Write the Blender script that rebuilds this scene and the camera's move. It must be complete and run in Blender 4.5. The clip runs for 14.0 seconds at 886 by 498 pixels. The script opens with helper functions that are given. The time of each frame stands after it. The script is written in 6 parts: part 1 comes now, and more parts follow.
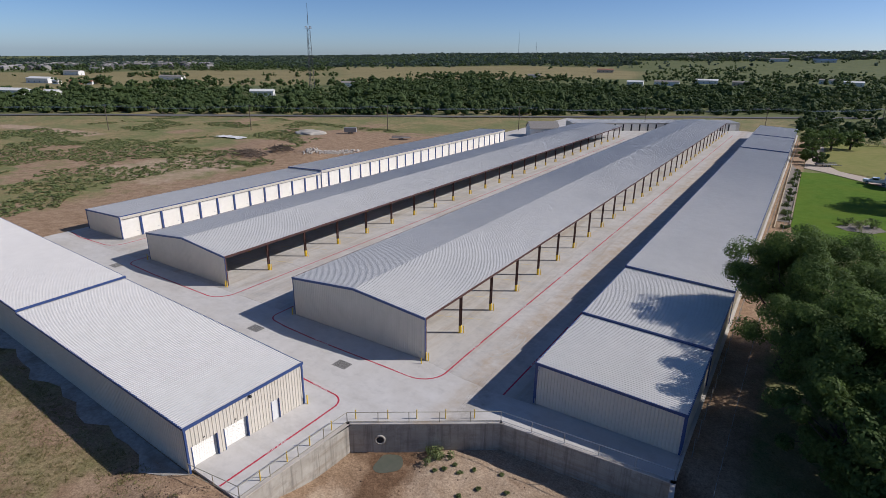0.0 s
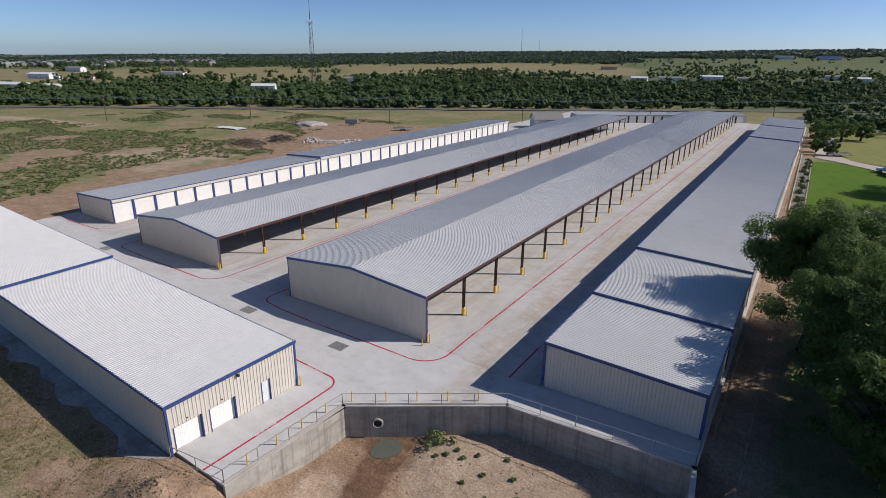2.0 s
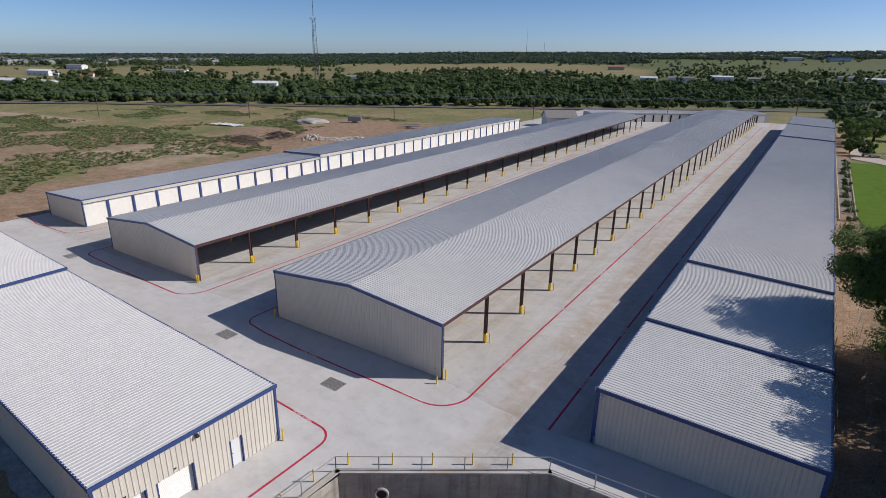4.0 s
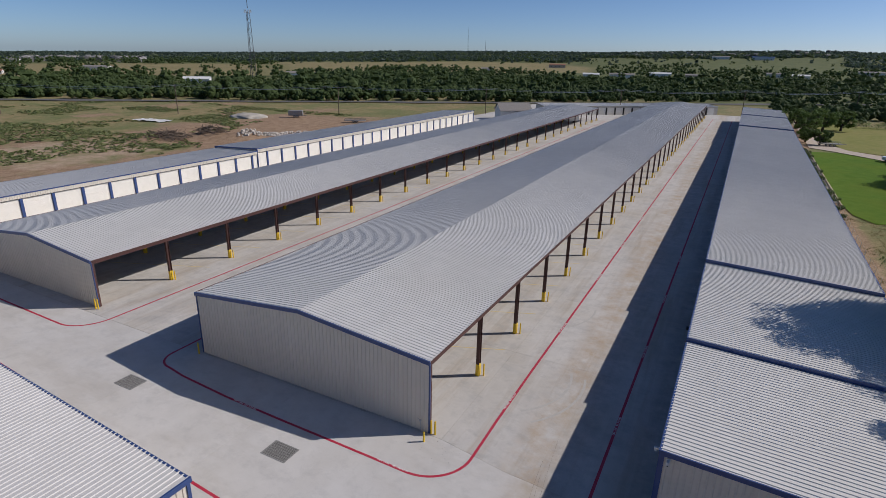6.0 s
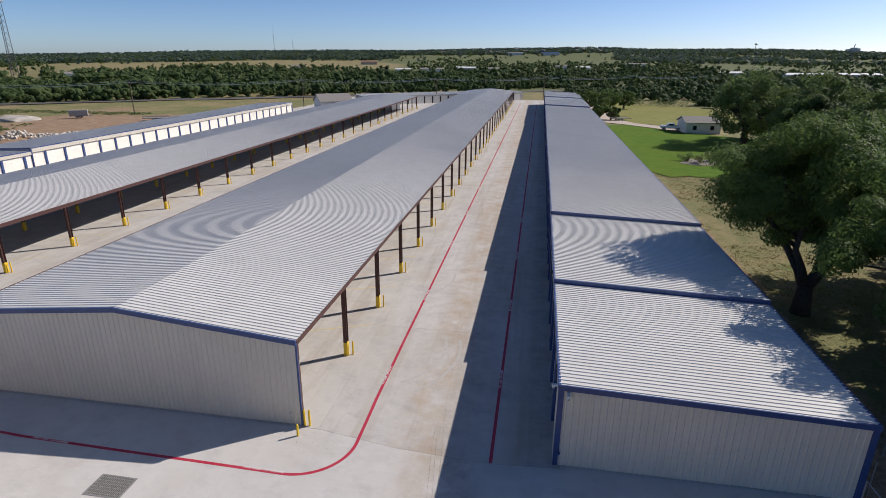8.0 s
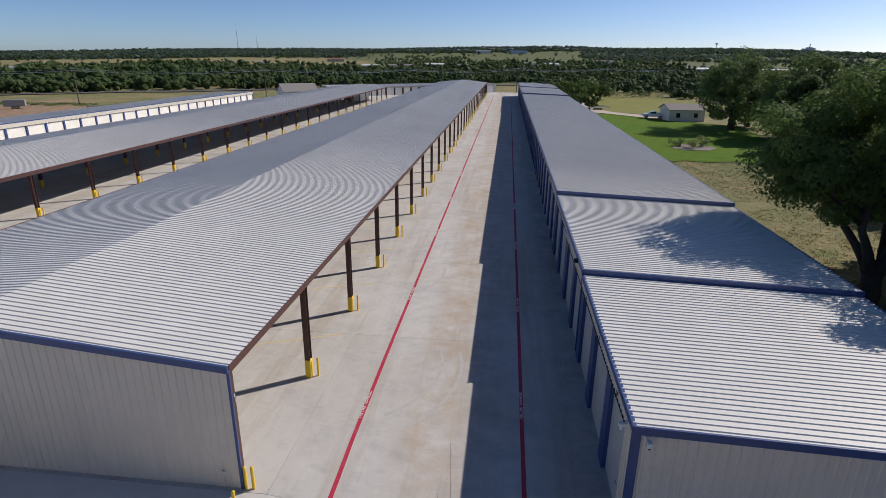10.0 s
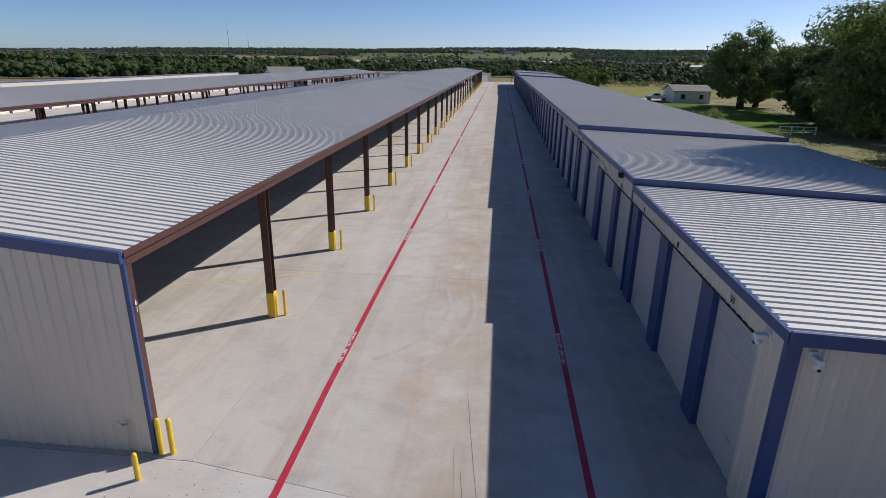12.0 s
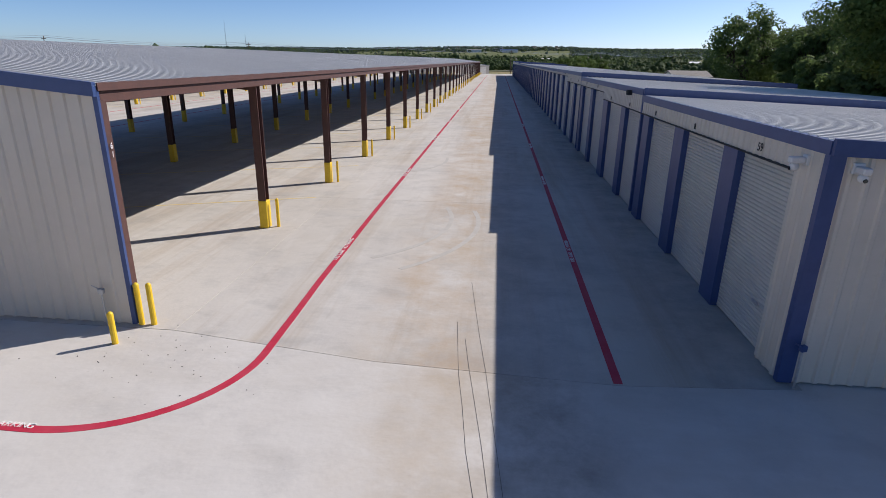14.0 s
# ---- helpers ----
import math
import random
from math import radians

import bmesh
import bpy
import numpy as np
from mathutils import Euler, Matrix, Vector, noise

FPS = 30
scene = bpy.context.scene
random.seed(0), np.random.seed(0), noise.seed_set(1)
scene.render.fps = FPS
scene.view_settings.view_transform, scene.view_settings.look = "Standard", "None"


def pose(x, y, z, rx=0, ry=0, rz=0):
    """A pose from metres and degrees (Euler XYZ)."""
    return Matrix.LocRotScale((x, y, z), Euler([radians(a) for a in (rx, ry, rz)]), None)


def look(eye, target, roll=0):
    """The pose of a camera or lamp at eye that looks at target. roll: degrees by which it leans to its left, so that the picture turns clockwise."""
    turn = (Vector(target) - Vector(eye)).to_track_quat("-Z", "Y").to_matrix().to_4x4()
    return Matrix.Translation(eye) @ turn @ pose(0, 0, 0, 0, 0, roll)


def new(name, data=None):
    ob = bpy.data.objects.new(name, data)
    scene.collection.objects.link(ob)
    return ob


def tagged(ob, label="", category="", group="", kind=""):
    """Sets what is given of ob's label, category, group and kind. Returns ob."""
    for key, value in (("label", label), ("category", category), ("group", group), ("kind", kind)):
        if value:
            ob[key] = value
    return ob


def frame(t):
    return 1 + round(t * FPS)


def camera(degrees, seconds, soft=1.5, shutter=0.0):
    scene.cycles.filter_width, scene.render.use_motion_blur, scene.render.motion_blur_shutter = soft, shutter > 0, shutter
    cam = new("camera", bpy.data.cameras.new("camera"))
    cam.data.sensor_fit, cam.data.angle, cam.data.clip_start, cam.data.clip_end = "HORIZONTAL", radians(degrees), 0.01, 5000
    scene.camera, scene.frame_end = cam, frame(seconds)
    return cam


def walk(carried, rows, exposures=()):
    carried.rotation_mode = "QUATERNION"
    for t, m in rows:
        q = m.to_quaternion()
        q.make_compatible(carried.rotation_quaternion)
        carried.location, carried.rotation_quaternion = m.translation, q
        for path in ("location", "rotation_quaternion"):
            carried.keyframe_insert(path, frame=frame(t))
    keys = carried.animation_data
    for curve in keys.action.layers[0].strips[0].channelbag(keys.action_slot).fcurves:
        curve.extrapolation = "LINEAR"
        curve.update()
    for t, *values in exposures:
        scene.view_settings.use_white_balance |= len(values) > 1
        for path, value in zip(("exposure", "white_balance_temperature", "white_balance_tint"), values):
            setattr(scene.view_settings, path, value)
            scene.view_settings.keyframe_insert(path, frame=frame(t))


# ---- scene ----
cam = camera(76.9, 14.0, soft=0.8)
PATH = [
    (0, (30.024, -43.526, 31.143), (29.004, -41.937, 30.484), 0.8),
    (0.5, (30.072, -43.584, 30.234), (29.052, -41.994, 29.579), 0.9),
    (1, (30.049, -43.358, 29.033), (29.026, -41.771, 28.373), 0.8),
    (1.5, (29.661, -42.731, 27.925), (28.634, -41.147, 27.264), 0.8),
    (2, (28.806, -41.544, 27.774), (27.779, -39.96, 27.112), 0.8),
    (2.5, (27.601, -40.015, 27.686), (26.574, -38.433, 27.022), 0.9),
    (3, (26.123, -38.043, 26.525), (25.089, -36.464, 25.865), 0.9),
    (5.5, (15.303, -26.807, 23.802), (14.278, -25.222, 23.141), 1.5),
    (6, (13.771, -25.118, 21.942), (12.898, -23.442, 21.285), 1.2),
    (6.5, (12.397, -24.366, 20.11), (11.996, -22.518, 19.459), 0.8),
    (7, (12.023, -24.12, 18.867), (11.69, -22.259, 18.215), 0.8),
    (7.5, (11.685, -24.099, 18.6), (11.377, -22.234, 17.946), 0.6),
    (8, (11.276, -23.255, 18.421), (10.966, -21.389, 17.771), 0.5),
    (8.5, (10.611, -21.988, 17.588), (10.38, -20.111, 16.94), 0.8),
    (11, (7.961, -11.24, 12.013), (7.767, -9.359, 11.362), 0.9),
    (11.5, (7.729, -10.38, 10.327), (7.546, -8.496, 9.681), 1.3),
    (12, (7.624, -10.161, 8.872), (7.447, -8.275, 8.229), 1.0),
    (12.5, (7.572, -10.134, 7.577), (7.396, -8.249, 6.933), 1.0),
    (13, (7.516, -10.123, 6.724), (7.343, -8.238, 6.078), 1.1),
    (13.5, (7.512, -10.168, 5.904), (7.342, -8.282, 5.261), 1.0),
    (14, (7.572, -10.261, 5.549), (7.402, -8.375, 4.906), 1.0),
]
walk(cam, [(t, look(eye, target, roll)) for t, eye, target, roll in PATH], exposures=[(t, ev, k, 14) for t, ev, k in ((0, 0.05, 6050), (3, 0.12, 6050), (5.5, -0.13, 6100), (6, -0.14, 6150), (6.5, 0.0, 6150), (7.5, 0.26, 6300), (8.5, 0.27, 6350), (11, 0.04, 6250), (12.5, 0.23, 6280), (14, 0.42, 6300))])

# ---- world, sun ----
SUN = Vector((0.677, 0.452, 0.581)).normalized()
world = bpy.data.worlds.new("sky")
scene.world = world
world.use_nodes = True
wn = world.node_tree
sky = wn.nodes.new("ShaderNodeTexSky")
sky.sky_type = "NISHITA"
sky.sun_disc = False
sky.sun_elevation = math.asin(SUN.z)
sky.sun_rotation = math.atan2(SUN.x, SUN.y)
sky.air_density, sky.dust_density, sky.ozone_density = 0.65, 1.7, 3.2
sky.altitude = 1500
wn.nodes["Background"].inputs["Strength"].default_value = 0.093
deep = wn.nodes.new("ShaderNodeHueSaturation")
deep.inputs["Saturation"].default_value = 1.1
wn.links.new(sky.outputs["Color"], deep.inputs["Color"])
wn.links.new(deep.outputs["Color"], wn.nodes["Background"].inputs["Color"])
sun = new("sun", bpy.data.lights.new("sun", "SUN"))
sun.data.energy, sun.data.angle, sun.data.color = 4.15, radians(0.5), (1.0, 0.94, 0.84)
sun.matrix_world = look(SUN * 100, (0, 0, 0))


# ---- materials ----
def mat(name, c1, c2=None, scale=1.0, rough=0.7, metal=0.0, bump=0.0, bscale=None, big=0.0, bigscale=0.05, c3=None, spec=0.5, island=False, rnd=0.0):
    """Two colours mixed by fine noise, a third by broad noise; bump in metres."""
    m = bpy.data.materials.new(name)
    m.use_nodes = True
    nt = m.node_tree
    n, l = nt.nodes, nt.links
    b = n["Principled BSDF"]
    b.inputs["Roughness"].default_value = rough
    b.inputs["Metallic"].default_value = metal
    b.inputs["Specular IOR Level"].default_value = spec
    c2 = c2 or c1
    geo = n.new("ShaderNodeNewGeometry")
    t1 = n.new("ShaderNodeTexNoise")
    t1.inputs["Scale"].default_value, t1.inputs["Detail"].default_value, t1.inputs["Roughness"].default_value = scale, 6, 0.65
    l.new(geo.outputs["Position"], t1.inputs["Vector"])
    r1 = n.new("ShaderNodeValToRGB")
    r1.color_ramp.elements[0].position, r1.color_ramp.elements[1].position = 0.32, 0.68
    r1.color_ramp.elements[0].color, r1.color_ramp.elements[1].color = (*c1, 1), (*c2, 1)
    l.new(geo.outputs["Random Per Island"] if island else t1.outputs["Fac"], r1.inputs["Fac"])
    col = r1.outputs["Color"]
    if big > 0:
        t2 = n.new("ShaderNodeTexNoise")
        t2.inputs["Scale"].default_value, t2.inputs["Detail"].default_value = bigscale, 5
        l.new(geo.outputs["Position"], t2.inputs["Vector"])
        r2 = n.new("ShaderNodeValToRGB")
        r2.color_ramp.elements[0].position, r2.color_ramp.elements[1].position = 0.45, 0.7
        r2.color_ramp.elements[1].color = (big, big, big, 1)
        r2.color_ramp.elements[0].color = (0, 0, 0, 1)
        l.new(t2.outputs["Fac"], r2.inputs["Fac"])
        mx = n.new("ShaderNodeMix")
        mx.data_type = "RGBA"
        l.new(r2.outputs["Color"], mx.inputs["Factor"])
        l.new(col, mx.inputs["A"])
        mx.inputs["B"].default_value = (*(c3 or c1), 1)
        col = mx.outputs["Result"]
    if rnd > 0:
        oi = n.new("ShaderNodeObjectInfo")
        hv = n.new("ShaderNodeHueSaturation")
        mr = n.new("ShaderNodeMapRange")
        mr.inputs["To Min"].default_value, mr.inputs["To Max"].default_value = 1 - rnd, 1 + rnd
        l.new(oi.outputs["Random"], mr.inputs["Value"])
        l.new(mr.outputs["Result"], hv.inputs["Value"])
        l.new(col, hv.inputs["Color"])
        col = hv.outputs["Color"]
    l.new(col, b.inputs["Base Color"])
    if bump > 0:
        t3 = n.new("ShaderNodeTexNoise")
        t3.inputs["Scale"].default_value, t3.inputs["Detail"].default_value = bscale or scale * 3, 5
        l.new(geo.outputs["Position"], t3.inputs["Vector"])
        bp = n.new("ShaderNodeBump")
        bp.inputs["Distance"].default_value, bp.inputs["Strength"].default_value = bump, 1.0
        l.new(t3.outputs["Fac"], bp.inputs["Height"])
        l.new(bp.outputs["Normal"], b.inputs["Normal"])
    return m


def leafmat(name, c1, c2, c3, through_=0.25):
    """Foliage: a colour for each leaf, broad patches, and light that comes through."""
    m = mat(name, c1, c2, rough=0.65, island=True, big=0.7, bigscale=0.12, c3=c3, spec=0.15)
    nt = m.node_tree
    n, l = nt.nodes, nt.links
    b = n["Principled BSDF"]
    tr = n.new("ShaderNodeBsdfTranslucent")
    mx = n.new("ShaderNodeMixShader")
    mx.inputs["Fac"].default_value = through_
    l.new(b.inputs["Base Color"].links[0].from_socket, tr.inputs["Color"])
    l.new(b.outputs["BSDF"], mx.inputs[1])
    l.new(tr.outputs["BSDF"], mx.inputs[2])
    l.new(mx.outputs["Shader"], n["Material Output"].inputs["Surface"])
    return m


M_ROOF = mat("galvanised_roof", (0.635, 0.612, 0.570), (0.69, 0.665, 0.622), 0.7, rough=0.5, metal=0.04, big=0.45, bigscale=0.08, c3=(0.57, 0.555, 0.52), spec=0.3)
M_WROOF = mat("white_roof", (0.58, 0.555, 0.525), (0.63, 0.605, 0.575), 0.7, rough=0.55, metal=0.0, big=0.35, bigscale=0.08, c3=(0.55, 0.525, 0.50), spec=0.25)
M_WALL = mat("cream_wall", (0.60, 0.55, 0.46), (0.66, 0.60, 0.51), 0.8, rough=0.5, big=0.25, bigscale=0.4, c3=(0.56, 0.51, 0.43))
M_BLUE = mat("blue_trim", (0.030, 0.060, 0.175), (0.040, 0.074, 0.205), 3, rough=0.42)
M_DOOR = mat("door_white", (0.74, 0.705, 0.635), (0.80, 0.765, 0.695), 1.5, rough=0.45)
M_GDOOR = mat("door_grey", (0.50, 0.48, 0.43), (0.55, 0.53, 0.48), 1.5, rough=0.5)
M_POST = mat("primer_steel", (0.066, 0.028, 0.023), (0.092, 0.038, 0.030), 4, rough=0.6)
M_YEL = mat("yellow_paint", (0.72, 0.46, 0.015), (0.80, 0.54, 0.03), 6, rough=0.5)
M_RED = mat("red_paint", (0.40, 0.014, 0.042), (0.50, 0.025, 0.060), 5, rough=0.7, big=0.5, bigscale=1.5, c3=(0.46, 0.07, 0.10))
M_WHITE = mat("white_paint", (0.72, 0.70, 0.68), (0.8, 0.78, 0.76), 6, rough=0.6)
M_YLINE = mat("yellow_line", (0.62, 0.48, 0.16), (0.68, 0.55, 0.28), 8, rough=0.7)
M_DARK = mat("dark_gap", (0.02, 0.02, 0.022), (0.03, 0.03, 0.03), 4, rough=0.8)
# Dark grey so the added canopy sheet soaks up bounced light.
M_SHADELINER = mat("shade_liner", (0.10, 0.10, 0.105), (0.14, 0.14, 0.145), 1.0, rough=0.6)
M_STEEL = mat("grate_steel", (0.26, 0.25, 0.235), (0.34, 0.33, 0.31), 8, rough=0.6, metal=0.3)
M_MAST = mat("mast_steel", (0.055, 0.055, 0.06), (0.09, 0.09, 0.095), 3, rough=0.6)
M_GALV = mat("galvanised_pipe", (0.40, 0.41, 0.42), (0.50, 0.51, 0.52), 6, rough=0.4, metal=0.7)
M_RAIL = mat("rail_pipe", (0.30, 0.27, 0.20), (0.42, 0.39, 0.30), 6, rough=0.5, metal=0.3)
M_CONC = mat("concrete", (0.485, 0.455, 0.42), (0.56, 0.53, 0.49), 0.55, rough=0.85, bump=0.004, bscale=9, big=0.7, bigscale=0.13, c3=(0.44, 0.39, 0.32), rnd=0.035)
M_WCONC = mat("wall_concrete", (0.36, 0.33, 0.28), (0.46, 0.43, 0.37), 0.9, rough=0.9, bump=0.01, bscale=5, big=0.6, bigscale=0.35, c3=(0.30, 0.27, 0.22))
def streaks(m, colour, amount, sx, sy, sz=1.0):
    """Long stains drawn out along one axis, mixed over a material's colour."""
    n, l = m.node_tree.nodes, m.node_tree.links
    b = n["Principled BSDF"]
    src = b.inputs["Base Color"].links[0].from_socket
    geo, mp, tx, rp, mx = (n.new(k) for k in ("ShaderNodeNewGeometry", "ShaderNodeMapping", "ShaderNodeTexNoise", "ShaderNodeValToRGB", "ShaderNodeMix"))
    mp.inputs["Scale"].default_value = (sx, sy, sz)
    tx.inputs["Scale"].default_value, tx.inputs["Detail"].default_value, tx.inputs["Roughness"].default_value = 1, 7, 0.7
    rp.color_ramp.elements[0].position, rp.color_ramp.elements[1].position = 0.5, 0.72
    rp.color_ramp.elements[0].color, rp.color_ramp.elements[1].color = (0, 0, 0, 1), (amount, amount, amount, 1)
    mx.data_type = "RGBA"
    l.new(geo.outputs["Position"], mp.inputs["Vector"])
    l.new(mp.outputs["Vector"], tx.inputs["Vector"])
    l.new(tx.outputs["Fac"], rp.inputs["Fac"])
    l.new(rp.outputs["Color"], mx.inputs["Factor"])
    l.new(src, mx.inputs["A"])
    mx.inputs["B"].default_value = (*colour, 1)
    l.new(mx.outputs["Result"], b.inputs["Base Color"])


def grime(m, x, half, colour, amount, scale):
    """Dirt washed along a strip of paving about x, in ragged patches."""
    n, l = m.node_tree.nodes, m.node_tree.links
    b = n["Principled BSDF"]
    src = b.inputs["Base Color"].links[0].from_socket
    geo, xyz, off, wob, band, tx, rp, mul, mx = (n.new("ShaderNode" + k) for k in ("NewGeometry", "SeparateXYZ", "Math", "Math", "MapRange", "TexNoise", "ValToRGB", "Math", "Mix"))
    l.new(geo.outputs["Position"], xyz.inputs["Vector"])
    off.operation, off.inputs[1].default_value = "SUBTRACT", x
    l.new(xyz.outputs["X"], off.inputs[0])
    wob.operation = "ABSOLUTE"
    l.new(off.outputs[0], wob.inputs[0])
    band.interpolation_type = "SMOOTHSTEP"
    band.inputs["From Min"].default_value, band.inputs["From Max"].default_value = half, half * 0.2
    l.new(wob.outputs[0], band.inputs["Value"])
    tx.inputs["Scale"].default_value, tx.inputs["Detail"].default_value, tx.inputs["Roughness"].default_value = scale, 8, 0.72
    l.new(geo.outputs["Position"], tx.inputs["Vector"])
    rp.color_ramp.elements[0].position, rp.color_ramp.elements[1].position = 0.38, 0.66
    rp.color_ramp.elements[0].color, rp.color_ramp.elements[1].color = (0, 0, 0, 1), (amount, amount, amount, 1)
    l.new(tx.outputs["Fac"], rp.inputs["Fac"])
    mul.operation = "MULTIPLY"
    l.new(rp.outputs["Color"], mul.inputs[0])
    l.new(band.outputs["Result"], mul.inputs[1])
    mx.data_type = "RGBA"
    l.new(mul.outputs[0], mx.inputs["Factor"])
    l.new(src, mx.inputs["A"])
    mx.inputs["B"].default_value = (*colour, 1)
    l.new(mx.outputs["Result"], b.inputs["Base Color"])


streaks(M_CONC, (0.36, 0.28, 0.20), 0.8, 0.5, 0.03)
streaks(M_CONC, (0.33, 0.32, 0.31), 0.6, 0.22, 0.30)
streaks(M_CONC, (0.60, 0.57, 0.53), 0.5, 0.9, 0.12)
streaks(M_CONC, (0.30, 0.285, 0.27), 0.45, 0.9, 1.1)
grime(M_CONC, 6.4, 2.2, (0.40, 0.29, 0.185), 0.75, 0.42)
grime(M_CONC, 12.4, 1.3, (0.22, 0.205, 0.19), 0.6, 0.5)
grime(M_CONC, 8.3, 1.6, (0.27, 0.25, 0.23), 0.5, 0.8)
M_APRON = mat("apron_concrete", (0.52, 0.495, 0.465), (0.585, 0.56, 0.53), 0.5, rough=0.85, bump=0.004, bscale=9, big=0.6, bigscale=0.16, c3=(0.50, 0.465, 0.42), rnd=0.03)
streaks(M_APRON, (0.40, 0.36, 0.31), 0.5, 0.12, 0.35)
streaks(M_APRON, (0.36, 0.345, 0.33), 0.4, 0.8, 0.9)
grime(M_APRON, 7.2, 2.6, (0.40, 0.31, 0.21), 0.6, 0.4)
grime(M_APRON, 8.6, 1.6, (0.24, 0.22, 0.20), 0.7, 0.8)
streaks(M_WCONC, (0.16, 0.145, 0.125), 0.6, 0.8, 0.8)
streaks(M_WCONC, (0.11, 0.095, 0.08), 0.7, 2.2, 2.2, 0.12)
streaks(M_WCONC, (0.20, 0.15, 0.10), 0.6, 0.15, 0.15, 1.6)
streaks(M_WALL, (0.50, 0.455, 0.39), 0.3, 1.6, 1.6, 0.1)
M_BARK = mat("bark", (0.045, 0.034, 0.026), (0.08, 0.065, 0.05), 5, rough=0.95, bump=0.03, bscale=9)
M_LEAF = leafmat("oak_leaf", (0.086, 0.134, 0.038), (0.134, 0.196, 0.058), (0.140, 0.196, 0.052), 0.48)
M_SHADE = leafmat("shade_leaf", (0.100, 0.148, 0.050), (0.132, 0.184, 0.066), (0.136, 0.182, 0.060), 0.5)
M_WOODS = leafmat("woods_leaf", (0.094, 0.137, 0.053), (0.110, 0.155, 0.060), (0.138, 0.182, 0.063), 0.55)
# Bluish cast of distance haze is mixed into this leaf colour.
M_FARHAZE = leafmat("hazed_far_leaf", (0.072, 0.104, 0.082), (0.105, 0.140, 0.108), (0.10, 0.135, 0.095), 0.45)
M_WEED = leafmat("weed_leaf", (0.17, 0.215, 0.085), (0.27, 0.30, 0.13), (0.27, 0.27, 0.12), 0.45)
M_DRYG = leafmat("dry_grass", (0.19, 0.165, 0.070), (0.28, 0.24, 0.115), (0.17, 0.175, 0.065), 0.3)
M_GRASS = leafmat("lot_grass", (0.19, 0.20, 0.070), (0.28, 0.27, 0.115), (0.34, 0.28, 0.14), 0.35)
M_STONE = mat("white_stone", (0.48, 0.42, 0.36), (0.62, 0.57, 0.50), 2, rough=0.9)
M_DIRT = mat("dirt_pile", (0.16, 0.10, 0.065), (0.24, 0.16, 0.11), 1.2, rough=0.95, bump=0.08, bscale=2.5)
M_MULCH = mat("mulch", (0.17, 0.145, 0.12), (0.25, 0.22, 0.19), 2.0, rough=0.95, bump=0.05, bscale=6)
M_PALE = mat("pale_gravel", (0.38, 0.34, 0.29), (0.46, 0.42, 0.36), 1.2, rough=0.95, bump=0.05, bscale=4)
M_RUBBLE = mat("rubble", (0.30, 0.285, 0.265), (0.46, 0.44, 0.41), 3.0, rough=0.95, bump=0.05, bscale=7, big=0.7, bigscale=0.5, c3=(0.20, 0.17, 0.13))
M_ASPH = mat("asphalt", (0.10, 0.095, 0.09), (0.14, 0.13, 0.12), 1, rough=0.9)
M_LAWN = mat("lawn", (0.076, 0.145, 0.018), (0.112, 0.185, 0.028), 0.5, rough=1.0, bump=0.03, bscale=14, big=0.7, bigscale=0.07, c3=(0.125, 0.170, 0.024), spec=0.05)
M_DRYLAWN = mat("dry_lawn", (0.19, 0.20, 0.06), (0.26, 0.25, 0.09), 0.4, rough=0.95, bump=0.03, bscale=14, big=0.5, bigscale=0.06, c3=(0.28, 0.24, 0.10), spec=0.05)
M_DRIVE = mat("gravel_drive", (0.42, 0.34, 0.27), (0.50, 0.42, 0.34), 1.5, rough=0.95, bump=0.02, bscale=12)
M_GLASS = mat("dark_glass", (0.02, 0.025, 0.03), (0.03, 0.035, 0.04), 2, rough=0.08)
M_SHING = mat("shingle_roof", (0.20, 0.18, 0.16), (0.28, 0.26, 0.24), 2.5, rough=0.9)
M_PAINTW = mat("house_white", (0.66, 0.65, 0.62), (0.74, 0.73, 0.70), 1, rough=0.6)
M_TAN = mat("house_tan", (0.42, 0.34, 0.26), (0.50, 0.42, 0.33), 1, rough=0.7)
M_RUST = mat("rust_roof", (0.25, 0.10, 0.06), (0.32, 0.15, 0.09), 1, rough=0.7)
M_CAR = mat("car_white", (0.75, 0.75, 0.75), (0.8, 0.8, 0.8), 2, rough=0.2)
M_TYRE = mat("rubber", (0.02, 0.02, 0.02), (0.03, 0.03, 0.03), 5, rough=0.8)
M_WOOD = mat("pole_wood", (0.10, 0.075, 0.055), (0.16, 0.12, 0.09), 4, rough=0.9)
M_WATER = mat("puddle", (0.10, 0.11, 0.085), (0.13, 0.13, 0.10), 1, rough=0.06)


# ---- mesh helpers ----
def link(name, bm, material, parent=None, label="", smooth=False):
    me = bpy.data.meshes.new(name)
    bmesh.ops.recalc_face_normals(bm, faces=bm.faces)
    bm.to_mesh(me)
    bm.free()
    me.materials.append(material)
    if smooth:
        me.shade_smooth()
    ob = new(name, me)
    if parent:
        ob.parent = parent
    if label:
        ob["label"] = label
    return ob


def part(name, bm, material, parent, label="", smooth=False):
    return link(name, bm, material, parent, label, smooth)


def share(name, me, parent, m, label=""):
    """Another object on the same mesh."""
    ob = new(name, me)
    ob.parent = parent
    ob.matrix_basis = m
    if label:
        ob["label"] = label
    return ob


def thing(name, label, category, group="", kind="", m=None):
    ob = new(name)
    ob.empty_display_size = 0.3
    if m:
        ob.matrix_basis = m
    return tagged(ob, label, category, group, kind)


